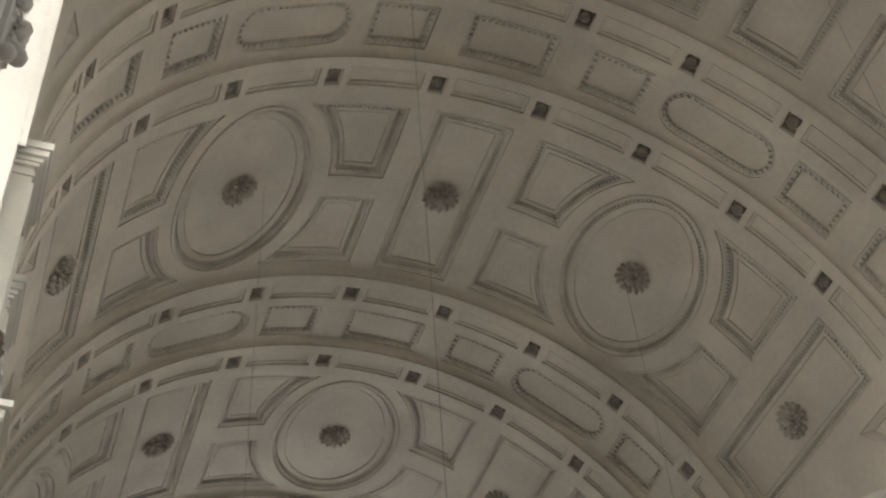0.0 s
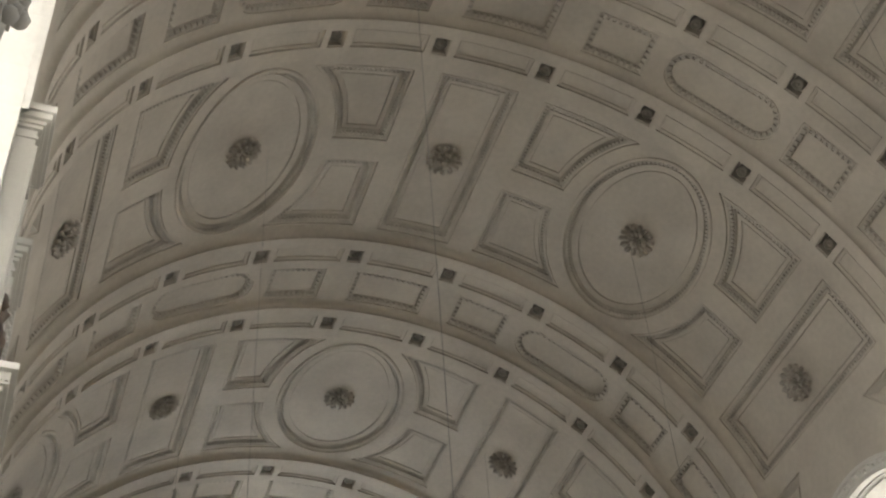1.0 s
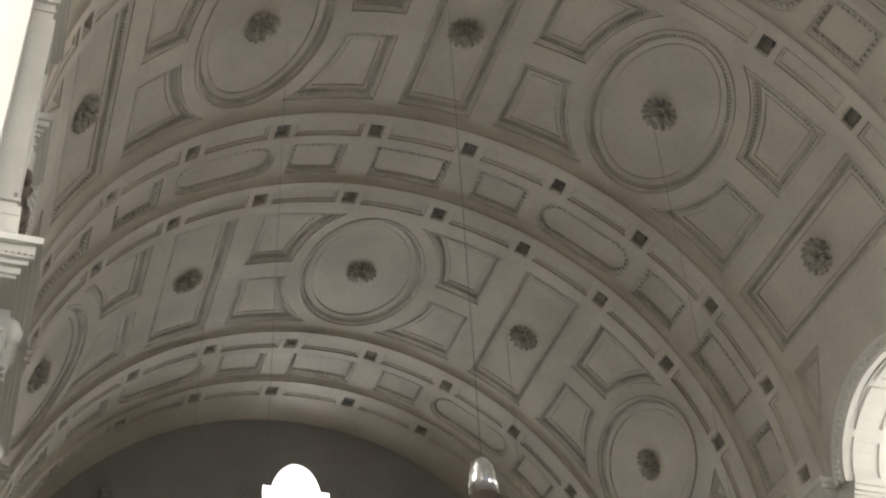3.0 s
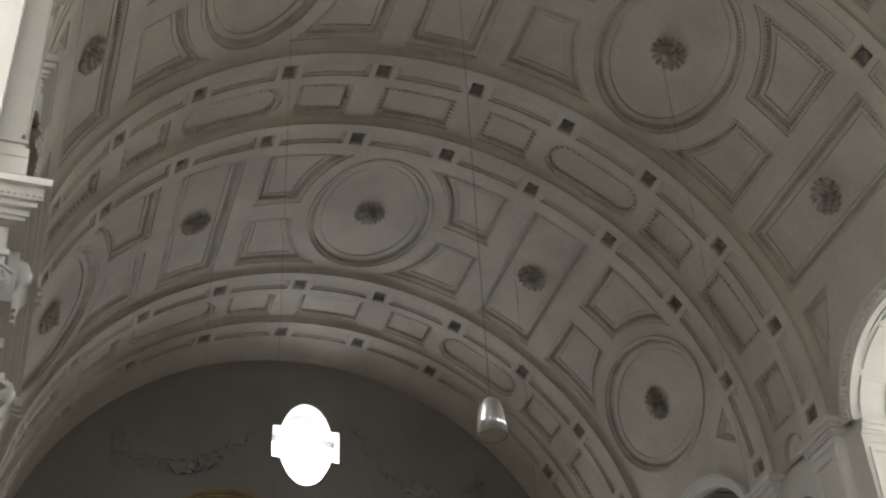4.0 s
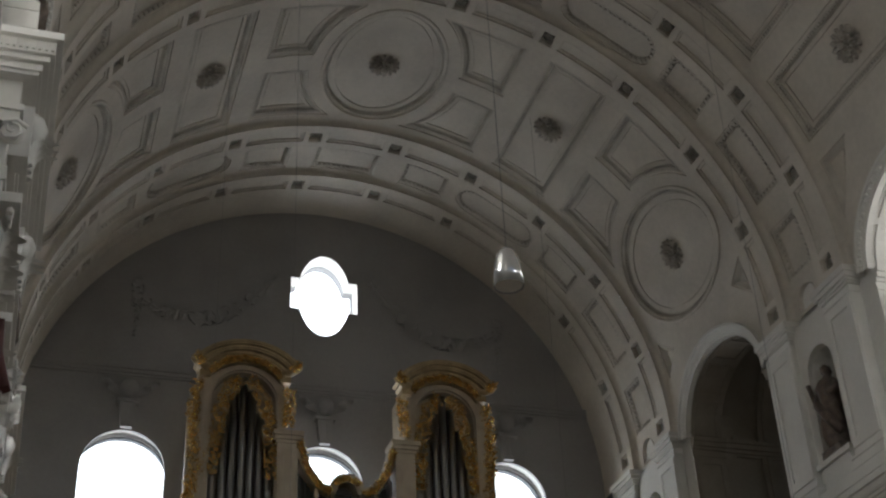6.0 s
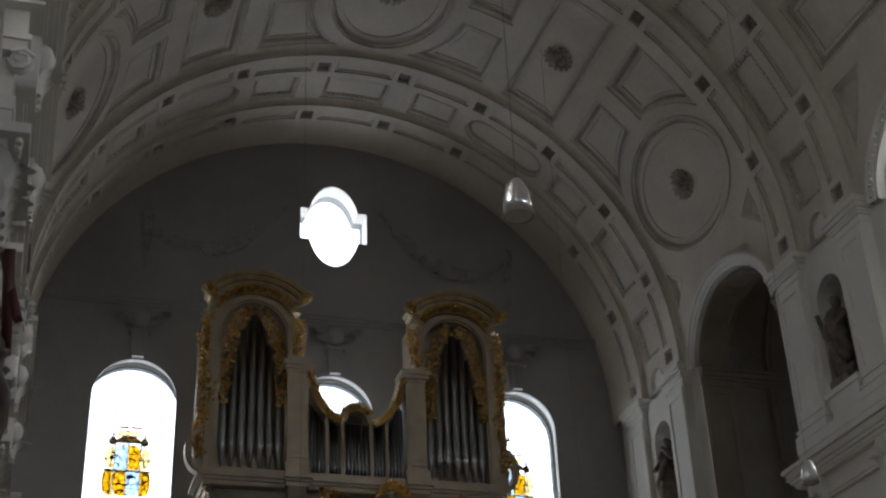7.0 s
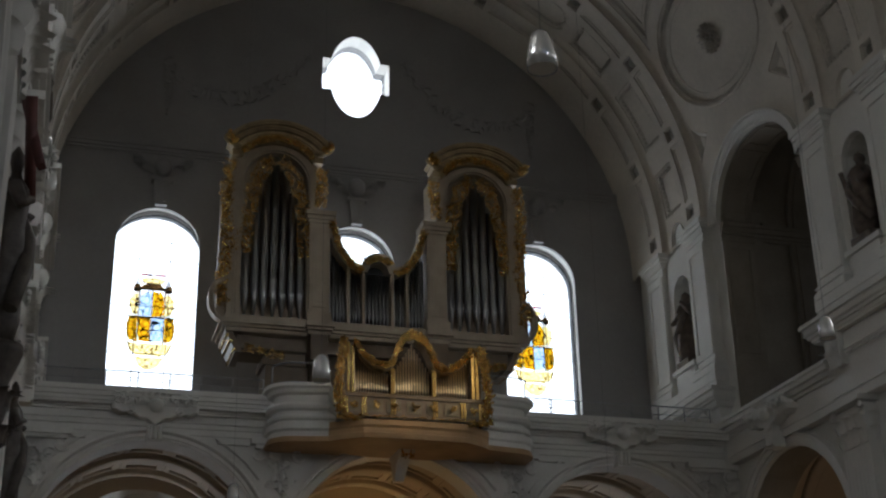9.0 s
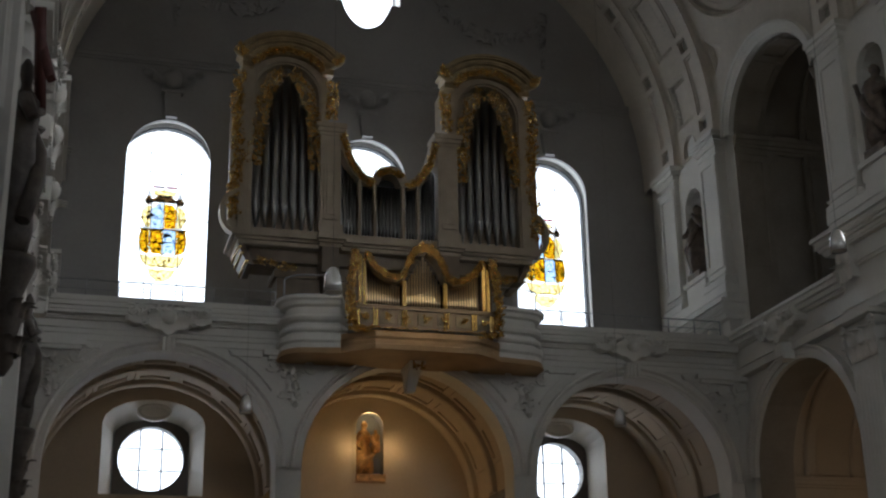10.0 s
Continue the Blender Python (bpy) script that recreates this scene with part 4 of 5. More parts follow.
    slab(bm, [[(x0, 15.6), (x1, 15.6), (x1, 20.5), (x1 - 0.16, 20.95), (c + 0.6, 21.35), (c, 21.48), (c - 0.6, 21.35), (x0 + 0.16, 20.95), (x0, 20.5)],
              arch_loop(c, 1.0, 15.62, 20.05, 1.03, 18)], on_y(YO), on_y(YO + 0.4))
    box(bm, x0, x1, YO + 0.4, YO + 1.4, 15.6, 21.0)
    # wing boards behind the outer carving
    box(bm, *sorted((c + s * 1.37, c + s * 1.66)), YO + 0.14, YO + 0.3, 15.6, 19.9)
    box(bm, *sorted((c + s * 1.37, c + s * 1.52)), YO + 0.16, YO + 0.3, 19.9, 20.6)
    return bm


CROWN = material("ochre_gold_paint", (0.38, 0.285, 0.155), 0.45, 0.3, 3.0, 25, 0.2, 0.25)
for s in (-1, 1):
    tower(s)
    # pilaster beside the centre
    a, b = sorted((s * 1.53, s * 2.16))
    bm = boxes((a, b, YO - 0.16, YO + 0.5, 15.6, 18.75), (a + 0.1, b - 0.1, YO - 0.20, YO, 16.0, 18.5), (a + 0.18, b - 0.18, YO - 0.23, YO, 16.15, 18.35),
               (a - 0.06, b + 0.06, YO - 0.22, YO + 0.5, 15.6, 15.85), (a - 0.04, b + 0.04, YO - 0.2, YO + 0.5, 18.75, 18.85),
               (a - 0.1, b + 0.1, YO - 0.27, YO + 0.5, 18.85, 18.97), (a - 0.15, b + 0.15, YO - 0.33, YO + 0.5, 18.97, 19.12))
    part("pilaster", bm, CASE, organ)

# centre field between the towers
top = [(-1.53, 19.0), (-1.42, 18.55), (-1.25, 18.1), (-1.02, 17.72), (-0.78, 17.48), (-0.56, 17.42)] + arc_path(0, 17.42, 0.45, 0.42, 180, 0, 10)
top += [(0.56, 17.42), (0.78, 17.48), (1.02, 17.72), (1.25, 18.1), (1.42, 18.55), (1.53, 19.0)]
bm = bmesh.new()
strip(bm, top, -0.16, 0.1, YO - 0.1, YO + 0.5)
centre = part("centre_cresting", bm, CASE, organ)
bm = bmesh.new()
slab(bm, [[(-1.5, 15.6), (1.5, 15.6)] + [(x, z - 0.1) for x, z in reversed(top[1:-1])]], on_y(YO + 0.4), on_y(YO + 0.6))
part("backboard", bm, BLACK, organ)
for x in (-0.92, -0.45, 0.45, 0.92):
    part("mullion", boxes((x - 0.045, x + 0.045, YO - 0.05, YO + 0.35, 15.6, 17.5)), CASE, centre)
for s in (-1, 1):
    part("centre_carving", carving([(s * 1.48, YO - 0.1, 18.9), (s * 1.2, YO - 0.1, 17.95), (s * 0.8, YO - 0.1, 17.4), (s * 0.5, YO - 0.1, 17.3)], 0.17, 70 + s, 0.05), GOLD, centre, "gilded carved garland")
part("centre_carving", carving([(-0.4, YO - 0.1, 17.6), (0, YO - 0.1, 17.78), (0.4, YO - 0.1, 17.6)], 0.13, 75, 0.05), GOLD, centre, "gilded carved garland")
for x0, x1, n, h0, h1 in ((-1.5, -0.97, 5, 2.3, 1.75), (-0.88, -0.5, 4, 1.75, 1.6), (-0.4, 0.4, 7, 1.7, 1.7), (0.5, 0.88, 4, 1.6, 1.75), (0.97, 1.5, 5, 1.75, 2.3)):
    w = (x1 - x0) / n
    for i in range(n):
        pipe(x0 + w * (i + 0.5), YO + 0.18, 15.62, w * 0.44, h0 + (h1 - h0) * i / (n - 1), TIN, centre, 0.3)

# plinth, cornice and underside
bm = bmesh.new()
for o, z0, z1 in ((0.03, 15.46, 15.6), (0.12, 15.38, 15.46), (0.17, 15.30, 15.38), (0.06, 15.22, 15.30), (-0.04, 15.1, 15.22)):
    box(bm, -4.6 - o, 4.6 + o, YO - 0.1 - o, YO + 1.6, z0, z1 - 0.002)
    for s in (-1, 1):
        box(bm, *sorted((s * (1.48 - o * 0.4), s * (2.2 + o * 0.4))), YO - 0.32 - o, YO, z0 + 0.003, z1 - 0.005)
part("plinth", bm, CASE, organ)
# underside and lower case: the shade below the organ is put into the colour
part("underside", boxes((-4.2, 4.2, YO + 0.25, YO + 1.6, 14.7, 15.098)), CASE_DARK, organ, "underside with its shade put into a dark colour")
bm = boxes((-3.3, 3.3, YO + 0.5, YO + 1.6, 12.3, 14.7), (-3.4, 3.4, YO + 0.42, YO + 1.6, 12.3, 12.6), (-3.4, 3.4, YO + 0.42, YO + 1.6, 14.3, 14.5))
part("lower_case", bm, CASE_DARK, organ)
for s in (-1, 1):
    # a leaning side board with gilded edges
    bm = bmesh.new()
    ring = [(s * 4.55, 15.1), (s * 4.35, 15.1), (s * 4.05, 14.5), (s * 4.25, 14.5)]
    bridge(bm, [bm.verts.new((x, YO + 0.05, z)) for x, z in ring], [bm.verts.new((x, YO + 1.5, z)) for x, z in ring])
    bm.faces.new([bm.verts.new((x, YO + 0.05, z)) for x, z in ring])
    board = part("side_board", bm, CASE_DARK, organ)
    for z0 in (15.0, 14.82, 14.56):
        x = s * (4.55 - (15.1 - z0) * 0.5)
        part("gilt_fillet", boxes((x - 0.05, x + 0.05, YO + 0.02, YO + 1.52, z0 - 0.035, z0 + 0.035)), GOLD, board, "gilded fillet")
    part("bracket_carving", carving([(s * 2.9, YO - 0.05, 14.4), (s * 3.4, YO, 14.5), (s * 4.0, YO, 14.6)], 0.2, 90 + s, 0.12), GOLD, organ, "gilded carving")
    # caryatid-like bracket under the corner
    bm = boxes((s * 1.85 - 0.16, s * 1.85 + 0.16, YO - 0.2, YO + 0.5, 12.3, 14.3), (s * 1.85 - 0.26, s * 1.85 + 0.26, YO - 0.3, YO + 0.5, 14.3, 15.1))
    part("bracket_post", bm, CASE_DARK, organ)

# ---- the choir organ on its balcony ----
YR = 33.6
choir = thing("choir_organ", label="gilded choir organ case with shining pipes on the gallery balcony", category="organ")
bm = boxes((-1.98, 1.98, YR, YR + 0.7, 11.62, 12.12), (-2.04, 2.04, YR - 0.06, YR + 0.72, 12.12, 12.22), (-2.04, 2.04, YR - 0.06, YR + 0.72, 11.5, 11.64))
cbase = part("case_base", bm, CASE_DARK, choir)
PANEL = material("olive_panel_paint", (0.17, 0.135, 0.075), 0.45, 0.25, 2.5, 30, 0.1)
part("base_carving", carving([(-1.95, YR - 0.08, 11.52), (0, YR - 0.08, 11.48), (1.95, YR - 0.08, 11.52)], 0.09, 145, 0.07), GOLD, cbase, "gilded carved border")
for i, x in enumerate((-1.65, -1.05, -0.55, 0, 0.55, 1.05, 1.65)):
    panel_ob = part("base_panel", boxes((x - 0.2, x + 0.2, YR - 0.03, YR + 0.02, 11.72, 12.04)), PANEL, cbase)
    part("roundel", carving([(x - 0.06, YR - 0.04, 11.88), (x + 0.06, YR - 0.04, 11.88)], 0.1, 150 + i, 0.08), GOLD, panel_ob, "small gilded ornament")
for x in (-1.9, -1.82, -1.4, -1.32, -0.62, -0.54, 0.54, 0.62, 1.32, 1.40, 1.82, 1.9):
    part("gilt_fillet", boxes((x - 0.026, x + 0.026, YR - 0.05, YR + 0.02, 11.66, 12.1)), GOLD, cbase)
part("backboard", boxes((-1.9, 1.9, YR + 0.45, YR + 0.62, 12.2, 13.2)), BLACK, choir)
for s in (-1, 1):
    for x, h in ((1.78, 1.38), (1.66, 1.30)):
        part("gilt_column", boxes((s * x - 0.04, s * x + 0.04, YR - 0.02, YR + 0.3, 12.22, 12.22 + h)), GOLD, choir)
    part("side_post", boxes((min(s * 1.60, s * 1.9), max(s * 1.60, s * 1.9), YR + 0.05, YR + 0.6, 12.2, 13.62)), CASE_DARK, choir)
    part("gilt_column", boxes((s * 0.57 - 0.05, s * 0.57 + 0.05, YR - 0.02, YR + 0.3, 12.22, 12.95)), GOLD, choir)
    part("side_carving", carving([(s * 2.0, YR - 0.02, 11.5), (s * 2.06, YR - 0.02, 12.4), (s * 1.98, YR - 0.02, 13.1), (s * 1.9, YR - 0.02, 13.7)], 0.2, 100 + s, 0.05), GOLD, choir, "gilded carved wing")
    sag = [(s * 1.62, 13.55), (s * 1.4, 13.2), (s * 1.1, 12.98), (s * 0.8, 12.92), (s * 0.56, 13.05), (s * 0.5, 13.3), (s * 0.36, 13.6), (s * 0.12, 13.85)]
    part("festoon", carving([(x, YR - 0.04, z + 0.06) for x, z in sag], 0.075, 110 + s, 0.04), GOLD, choir, "gilded carved festoon")
    bm = bmesh.new()
    strip(bm, sag if s < 0 else sag[::-1], -0.03, 0.06, YR, YR + 0.4)
    part("cresting", bm, CROWN, choir)
part("top_carving", carving([(-0.3, YR - 0.04, 13.75), (0, YR - 0.04, 13.95), (0.3, YR - 0.04, 13.75)], 0.2, 121, 0.04), GOLD, choir, "gilded carved crest")
for x0, x1, n, f in ((-1.58, -0.64, 13, lambda u: 0.62 + 0.55 * (1 - u) ** 2), (0.64, 1.58, 13, lambda u: 0.62 + 0.55 * u ** 2), (-0.5, 0.5, 13, lambda u: 0.7 + 0.8 * (1 - abs(2 * u - 1)))):
    w = (x1 - x0) / n
    for i in range(n):
        pipe(x0 + w * (i + 0.5), YR + 0.2, 12.22, w * 0.37, f((i + 0.5) / n), BRASS_PIPE, choir, 0.2)

# balcony under the choir organ: a bowed front with rounded shoulders
def balcony_outline(o):
    pts = [(-3.65 - o, YG)]
    pts += [(-3.0 + (0.65 + o) * math.cos(radians(a)), 35.0 + (0.65 + o) * math.sin(radians(a)) - 0.15) for a in range(180, 271, 10)]
    pts += [(-2.2, 34.05 - o), (-1.9, 33.75 - o), (-1.4, 33.45 - o), (0, 33.4 - o)]
    return pts + [(-x, y) for x, y in reversed(pts[:-1])]


bm = bmesh.new()
rings = []
for o, z in ((0.03, 11.04), (0.03, 11.12), (0.0, 11.14), (0.0, 11.26), (0.06, 11.32), (0.06, 11.48), (-0.10, 11.50), (-0.10, 11.58), (0.0, 11.60), (0.02, 11.66), (0.0, 11.74), (-0.12, 11.76), (-0.12, 11.84), (0.02, 11.88), (0.06, 11.96), (0.02, 12.05), (-0.13, 12.08), (-0.13, 12.28), (0.0, 12.32), (0.04, 12.42), (0.14, 12.46), (0.14, 12.56), (-0.15, 12.56)):
    rings.append([bm.verts.new((x, y, z if abs(x) > 2.15 or z < 11.5 else min(z, 11.5))) for x, y in balcony_outline(o)])
for a, b in zip(rings, rings[1:]):
    bridge(bm, a, b, False)
bm.faces.new(rings[0][::-1])
for f in bm.faces:
    c = f.calc_center_median()
    if (c.z < 11.49 and abs(c.x) < 2.4) or c.z < 11.13:
        f.material_index = 1
bmesh.ops.remove_doubles(bm, verts=bm.verts, dist=0.0005)
balcony = part("balcony", bm, PLASTER)
BOARDS = material("ochre_boards", (0.42, 0.27, 0.13), 0.6, 0.25, 1.5, 25, 0.1)
balcony.data.materials.append(BOARDS)
tagged(balcony, "bowed plaster balcony under the choir organ", "balcony", kind="structure")
bm = boxes((-2.05, 2.05, 33.55, YG, 11.45, 11.5))
tagged(part("balcony_floor", bm, WALL), "floor of the balcony", "floor", kind="structure")
bm = bmesh.new()
soffit = [(x, y) for x, y in balcony_outline(0.06)]
slab(bm, [soffit], lambda a, b: Vector((a, b, 10.97)), lambda a, b: Vector((a, b, 11.036)))
tagged(part("balcony_soffit", bm, BOARDS), "ochre painted wooden soffit under the balcony", "soffit", kind="structure")
bracket = thing("balcony_bracket", label="tapered plaster bracket with a carved front under the balcony", category="bracket")
bm = bmesh.new()
prev = None
for hw, yf, z in ((0.13, 35.2, 10.3), (0.14, 35.1, 10.42), (0.16, 34.85, 10.66), (0.18, 34.5, 10.84), (0.22, 34.4, 10.9), (0.22, 34.36, 10.965)):
    ring = [bm.verts.new(p) for p in ((-hw, yf, z), (hw, yf, z), (hw, YG + 0.02, z), (-hw, YG + 0.02, z))]
    if prev:
        bridge(bm, prev, ring)
    else:
        bm.faces.new(ring[::-1])
    prev = ring
bm.faces.new(prev)
part("corbel", bm, PLASTER, bracket)
part("carved_front", carving([(-0.16, 34.4, 10.86), (0.0, 34.36, 10.8), (0.16, 34.4, 10.86)], 0.14, 140, 0.1), GOLD, bracket, "dull gilded carving")

# gallery railing
railing = thing("gallery_railing", label="thin iron railing along the organ gallery parapet", category="railing")
RAIL = material("grey_painted_iron", (0.30, 0.30, 0.30), 0.45, 0.1, 4, 30, 0.05)
for s in (-1, 1):
    bm = bmesh.new()
    tube(bm, [(s * 9.6, YG - 0.05, 12.95), (s * 3.75, YG - 0.05, 12.95)], 0.022)
    part("top_rail", bm, RAIL, railing)
    bm = bmesh.new()
    tube(bm, [(s * 9.6, YG - 0.05, 12.7), (s * 3.75, YG - 0.05, 12.7)], 0.012)
    part("lower_rail", bm, RAIL, railing)
    for i in range(8):
        x = s * (3.75 + 5.85 * i / 7)
        bm = bmesh.new()
        tube(bm, [(x, YG - 0.05, 12.45), (x, YG - 0.05, 12.95)], 0.02)
        part("post", bm, RAIL, railing)
    bm = bmesh.new()
    curve = [(s * (3.0 + 0.6 * math.cos(radians(a))), 34.85 + 0.6 * math.sin(radians(a)), 13.15) for a in range(0, -95, -10)] + [(s * 2.2, 34.15, 13.15)]
    tube(bm, [(s * 3.6, 34.85, 12.56)] + curve, 0.022)
    part("curved_rail", bm, RAIL, railing)


# ---- windows of the end wall ----
GLASS = bpy.data.materials.new("clear_leaded_glass")
GLASS.use_nodes = True
nt = GLASS.node_tree
tr = nt.nodes.new("ShaderNodeBsdfTransparent")
gl = nt.nodes.new("ShaderNodeBsdfGlossy")
gl.inputs["Roughness"].default_value = 0.08
mx = nt.nodes.new("ShaderNodeMixShader")
mx.inputs[0].default_value = 0.06
nt.links.new(tr.outputs[0], mx.inputs[1])
nt.links.new(gl.outputs[0], mx.inputs[2])
nt.links.new(mx.outputs[0], nt.nodes["Material Output"].inputs[0])


def stained(name, colour, edge=0.14):
    m = bpy.data.materials.new(name)
    m.use_nodes = True
    t = m.node_tree
    a = t.nodes.new("ShaderNodeBsdfTransparent")
    tex = t.nodes.new("ShaderNodeTexVoronoi")
    tex.feature = "DISTANCE_TO_EDGE"
    tex.inputs["Scale"].default_value = 6.5
    co = t.nodes.new("ShaderNodeTexCoord")
    t.links.new(co.outputs["Object"], tex.inputs["Vector"])
    ramp = t.nodes.new("ShaderNodeValToRGB")
    ramp.color_ramp.elements[0].color = (*[c * 0.12 for c in colour], 1)
    ramp.color_ramp.elements[1].color = (*colour, 1)
    ramp.color_ramp.elements[0].position, ramp.color_ramp.elements[1].position = 0.03, edge
    t.links.new(tex.outputs["Distance"], ramp.inputs[0])
    t.links.new(ramp.outputs[0], a.inputs["Color"])
    t.links.new(a.outputs[0], t.nodes["Material Output"].inputs[0])
    return m


AMBER = stained("amber_glass", (0.70, 0.49, 0.03), 0.11)
BLUE = stained("pale_blue_glass", (0.56, 0.64, 0.72), 0.06)
RUBY = stained("ruby_glass", (0.45, 0.12, 0.16))
SMOKE = stained("smoky_glass", (0.25, 0.18, 0.1))
PALE = stained("pale_yellow_glass", (0.86, 0.76, 0.48), 0.05)
YW = YE + 0.85


def window(name, x, coat):
    ob = thing(name, label="tall round-headed leaded window with clear glass" + (" and a stained glass coat of arms" if coat else ""), category="window", kind="structure")
    bm = bmesh.new()
    fill(bm, [arch_loop(x, 1.5, 14.15, 18.9, 1.42)], on_y(YW))
    pane = part("pane", bm, GLASS, ob)
    pane.visible_shadow = False
    top = ob
    ob = pane
    for dx in (-0.5, 0.5):
        part("bar", boxes((x + dx - 0.016, x + dx + 0.016, YW - 0.03, YW - 0.01, 14.2, 19.8)), BLACK, ob)
    for z in (14.75, 15.55, 16.35, 17.15, 17.95, 18.75, 19.4):
        h = 1.5 if z < 18.9 else 1.5 * math.sqrt(max(0, 1 - ((z - 18.9) / 1.42) ** 2))
        part("bar", boxes((x - h, x + h, YW - 0.03, YW - 0.01, z - 0.011, z + 0.011)), BLACK, ob)
    bm = bmesh.new()
    strip(bm, [(x + 1.51, 14.15)] + arc_path(x, 18.9, 1.51, 1.43, 0, 180, 20) + [(x - 1.51, 14.15)], -0.02, 0.06, YW - 0.06, YW + 0.05)
    part("window_frame", bm, BLACK, top)
    if coat:
        y = YW - 0.04
        up = lambda z: 16.64 + (z - 16.58) * 1.11
        def tile(n, m, x0, x1, z0, z1):
            bmt = boxes((x + x0 * 1.09, x + x1 * 1.09, y - 0.006, y, up(z0), up(z1)))
            p = part(n, bmt, m, ob)
            p.visible_shadow = False
        def plate(m, pts):
            bmt = bmesh.new()
            slab(bmt, [[(x + px * 1.09, up(pz)) for px, pz in pts]], on_y(y - 0.006), on_y(y))
            part("stained_tile", bmt, m, ob).visible_shadow = False
        plate(BLUE, [(-0.35, 16.74), (-0.02, 16.74), (-0.02, 17.5), (-0.14, 17.5), (-0.28, 17.42), (-0.35, 17.3)])
        plate(AMBER, [(0.02, 16.74), (0.35, 16.74), (0.35, 17.3), (0.28, 17.46), (0.02, 17.5)])
        plate(AMBER, [(-0.33, 15.97), (-0.02, 15.95), (-0.02, 16.68), (-0.35, 16.68), (-0.37, 16.3)])
        plate(BLUE, [(0.02, 15.95), (0.33, 15.97), (0.37, 16.3), (0.35, 16.68), (0.02, 16.68)])
        for s in (-1, 1):
            side = lambda pts: [(s * px, pz) for px, pz in (pts if s > 0 else pts[::-1])]
            plate(AMBER, side([(0.39, 15.95), (0.58, 15.98), (0.68, 16.2), (0.7, 16.45), (0.64, 16.68), (0.39, 16.68)]))
            plate(PALE, side([(0.39, 16.74), (0.56, 16.78), (0.66, 17.0), (0.66, 17.2), (0.56, 17.4), (0.39, 17.42)]))
            plate(SMOKE, side([(0.39, 17.44), (0.56, 17.46), (0.58, 17.6), (0.48, 17.74), (0.36, 17.66)]))
            plate(PALE, side([(0.0, 15.55), (0.3, 15.52), (0.56, 15.66), (0.66, 15.92), (0.0, 15.92)]))
            plate(PALE, side([(0.0, 15.12), (0.16, 15.14), (0.34, 15.3), (0.42, 15.5), (0.0, 15.52)]))
        plate(SMOKE, [(-0.34, 17.53), (0.34, 17.53), (0.36, 17.62), (0.2, 17.74), (-0.2, 17.74), (-0.36, 17.62)])
        plate(PALE, [(-0.3, 17.76), (0.3, 17.76), (0.4, 17.88), (0.0, 17.94), (-0.4, 17.88)])
        tile("stained_tile", RUBY, -0.36, -0.02, 17.970, 18.040)
        tile("stained_tile", RUBY, 0.02, 0.36, 17.970, 18.040)
        for dx in (-0.37, 0.0, 0.37):
            part("lead", boxes((x + dx * 1.09 - 0.018, x + dx * 1.09 + 0.018, y - 0.012, y + 0.006, up(15.9), up(17.62))), BLACK, ob)
        part("lead", boxes((x - 0.74, x + 0.74, y - 0.012, y + 0.006, up(16.68), up(16.73))), BLACK, ob)
        part("lead", boxes((x - 0.60, x + 0.60, y - 0.012, y + 0.006, up(17.52), up(17.56))), BLACK, ob)
        for s in (-1, 1):
            bm = bmesh.new()
            tube(bm, [(x + s * (0.55 + 0.17 * math.sin(t * 0.5)), y - 0.01, up(15.62 + 2.3 * t / 12)) for t in range(13)], 0.016, 5)
            part("lead", bm, BLACK, ob)
    return ob


for i, x in enumerate(WINDOWS):
    window("window_%d" % (i + 1), x, x != 0)

oculus = thing("window_4", label="eared oculus window high in the end wall", category="window", kind="structure")
bm = bmesh.new()
fill(bm, [eared_loop(0, OCULUS_Z, 0.94, 1.6, 1.18, 0.6)], on_y(YE + 0.9))
part("pane", bm, GLASS, oculus).visible_shadow = False
for i, x in enumerate((-6.45, 6.45)):
    rw = thing("window_%d" % (5 + i), label="round leaded window in a splayed niche", category="window", kind="structure")
    bm = bmesh.new()
    fill(bm, [disc_loop(x, 9.4, 0.98)], on_y(YE + 0.9))
    part("pane", bm, GLASS, rw).visible_shadow = False
    bm = bmesh.new()
    slab(bm, [arch_loop(x, 1.11, 8.26, 10.08, 0.5, 10), disc_loop(x, 9.4, 0.97)], on_y(YE + 0.66), on_y(YE + 0.698))
    part("surround", bm, DARK, rw, "dark boarded surround")
    for d in (-0.33, 0.33):
        part("bar", boxes((x + d - 0.026, x + d + 0.026, YE + 0.83, YE + 0.89, 8.5, 10.3)), BLACK, rw)
        part("bar", boxes((x - 0.93, x + 0.93, YE + 0.84, YE + 0.89, 9.4 + d - 0.018, 9.4 + d + 0.018)), BLACK, rw)

    # an oval plaque in the head of the niche
    bm = bmesh.new()
    prev = None
    for i2 in range(25):
        a = 2 * math.pi * i2 / 24
        ring = [bm.verts.new((x + (0.42 + o) * math.cos(a), YE + 0.2 - d, 10.72 + (0.17 + o) * math.sin(a))) for o, d in ((0.0, 0.0), (0.0, 0.05), (0.05, 0.08), (0.1, 0.05), (0.1, -0.1))]
        if prev:
            bridge(bm, prev, ring, False, True)
        prev = ring
    slab(bm, [ellipse(x, 10.72, 0.43, 0.18, 24)], on_y(YE + 0.19), on_y(YE + 0.3))
    part("oval_plaque", bm, PLASTER, rw)

# bright overcast sky outside the windows
SKYLIGHT = bpy.data.materials.new("bright_sky")
SKYLIGHT.use_nodes = True
SKYLIGHT.node_tree.nodes.remove(SKYLIGHT.node_tree.nodes["Principled BSDF"])
em = SKYLIGHT.node_tree.nodes.new("ShaderNodeEmission")
em.inputs[0].default_value, em.inputs[1].default_value = (0.93, 0.97, 1.0, 1), 14.0
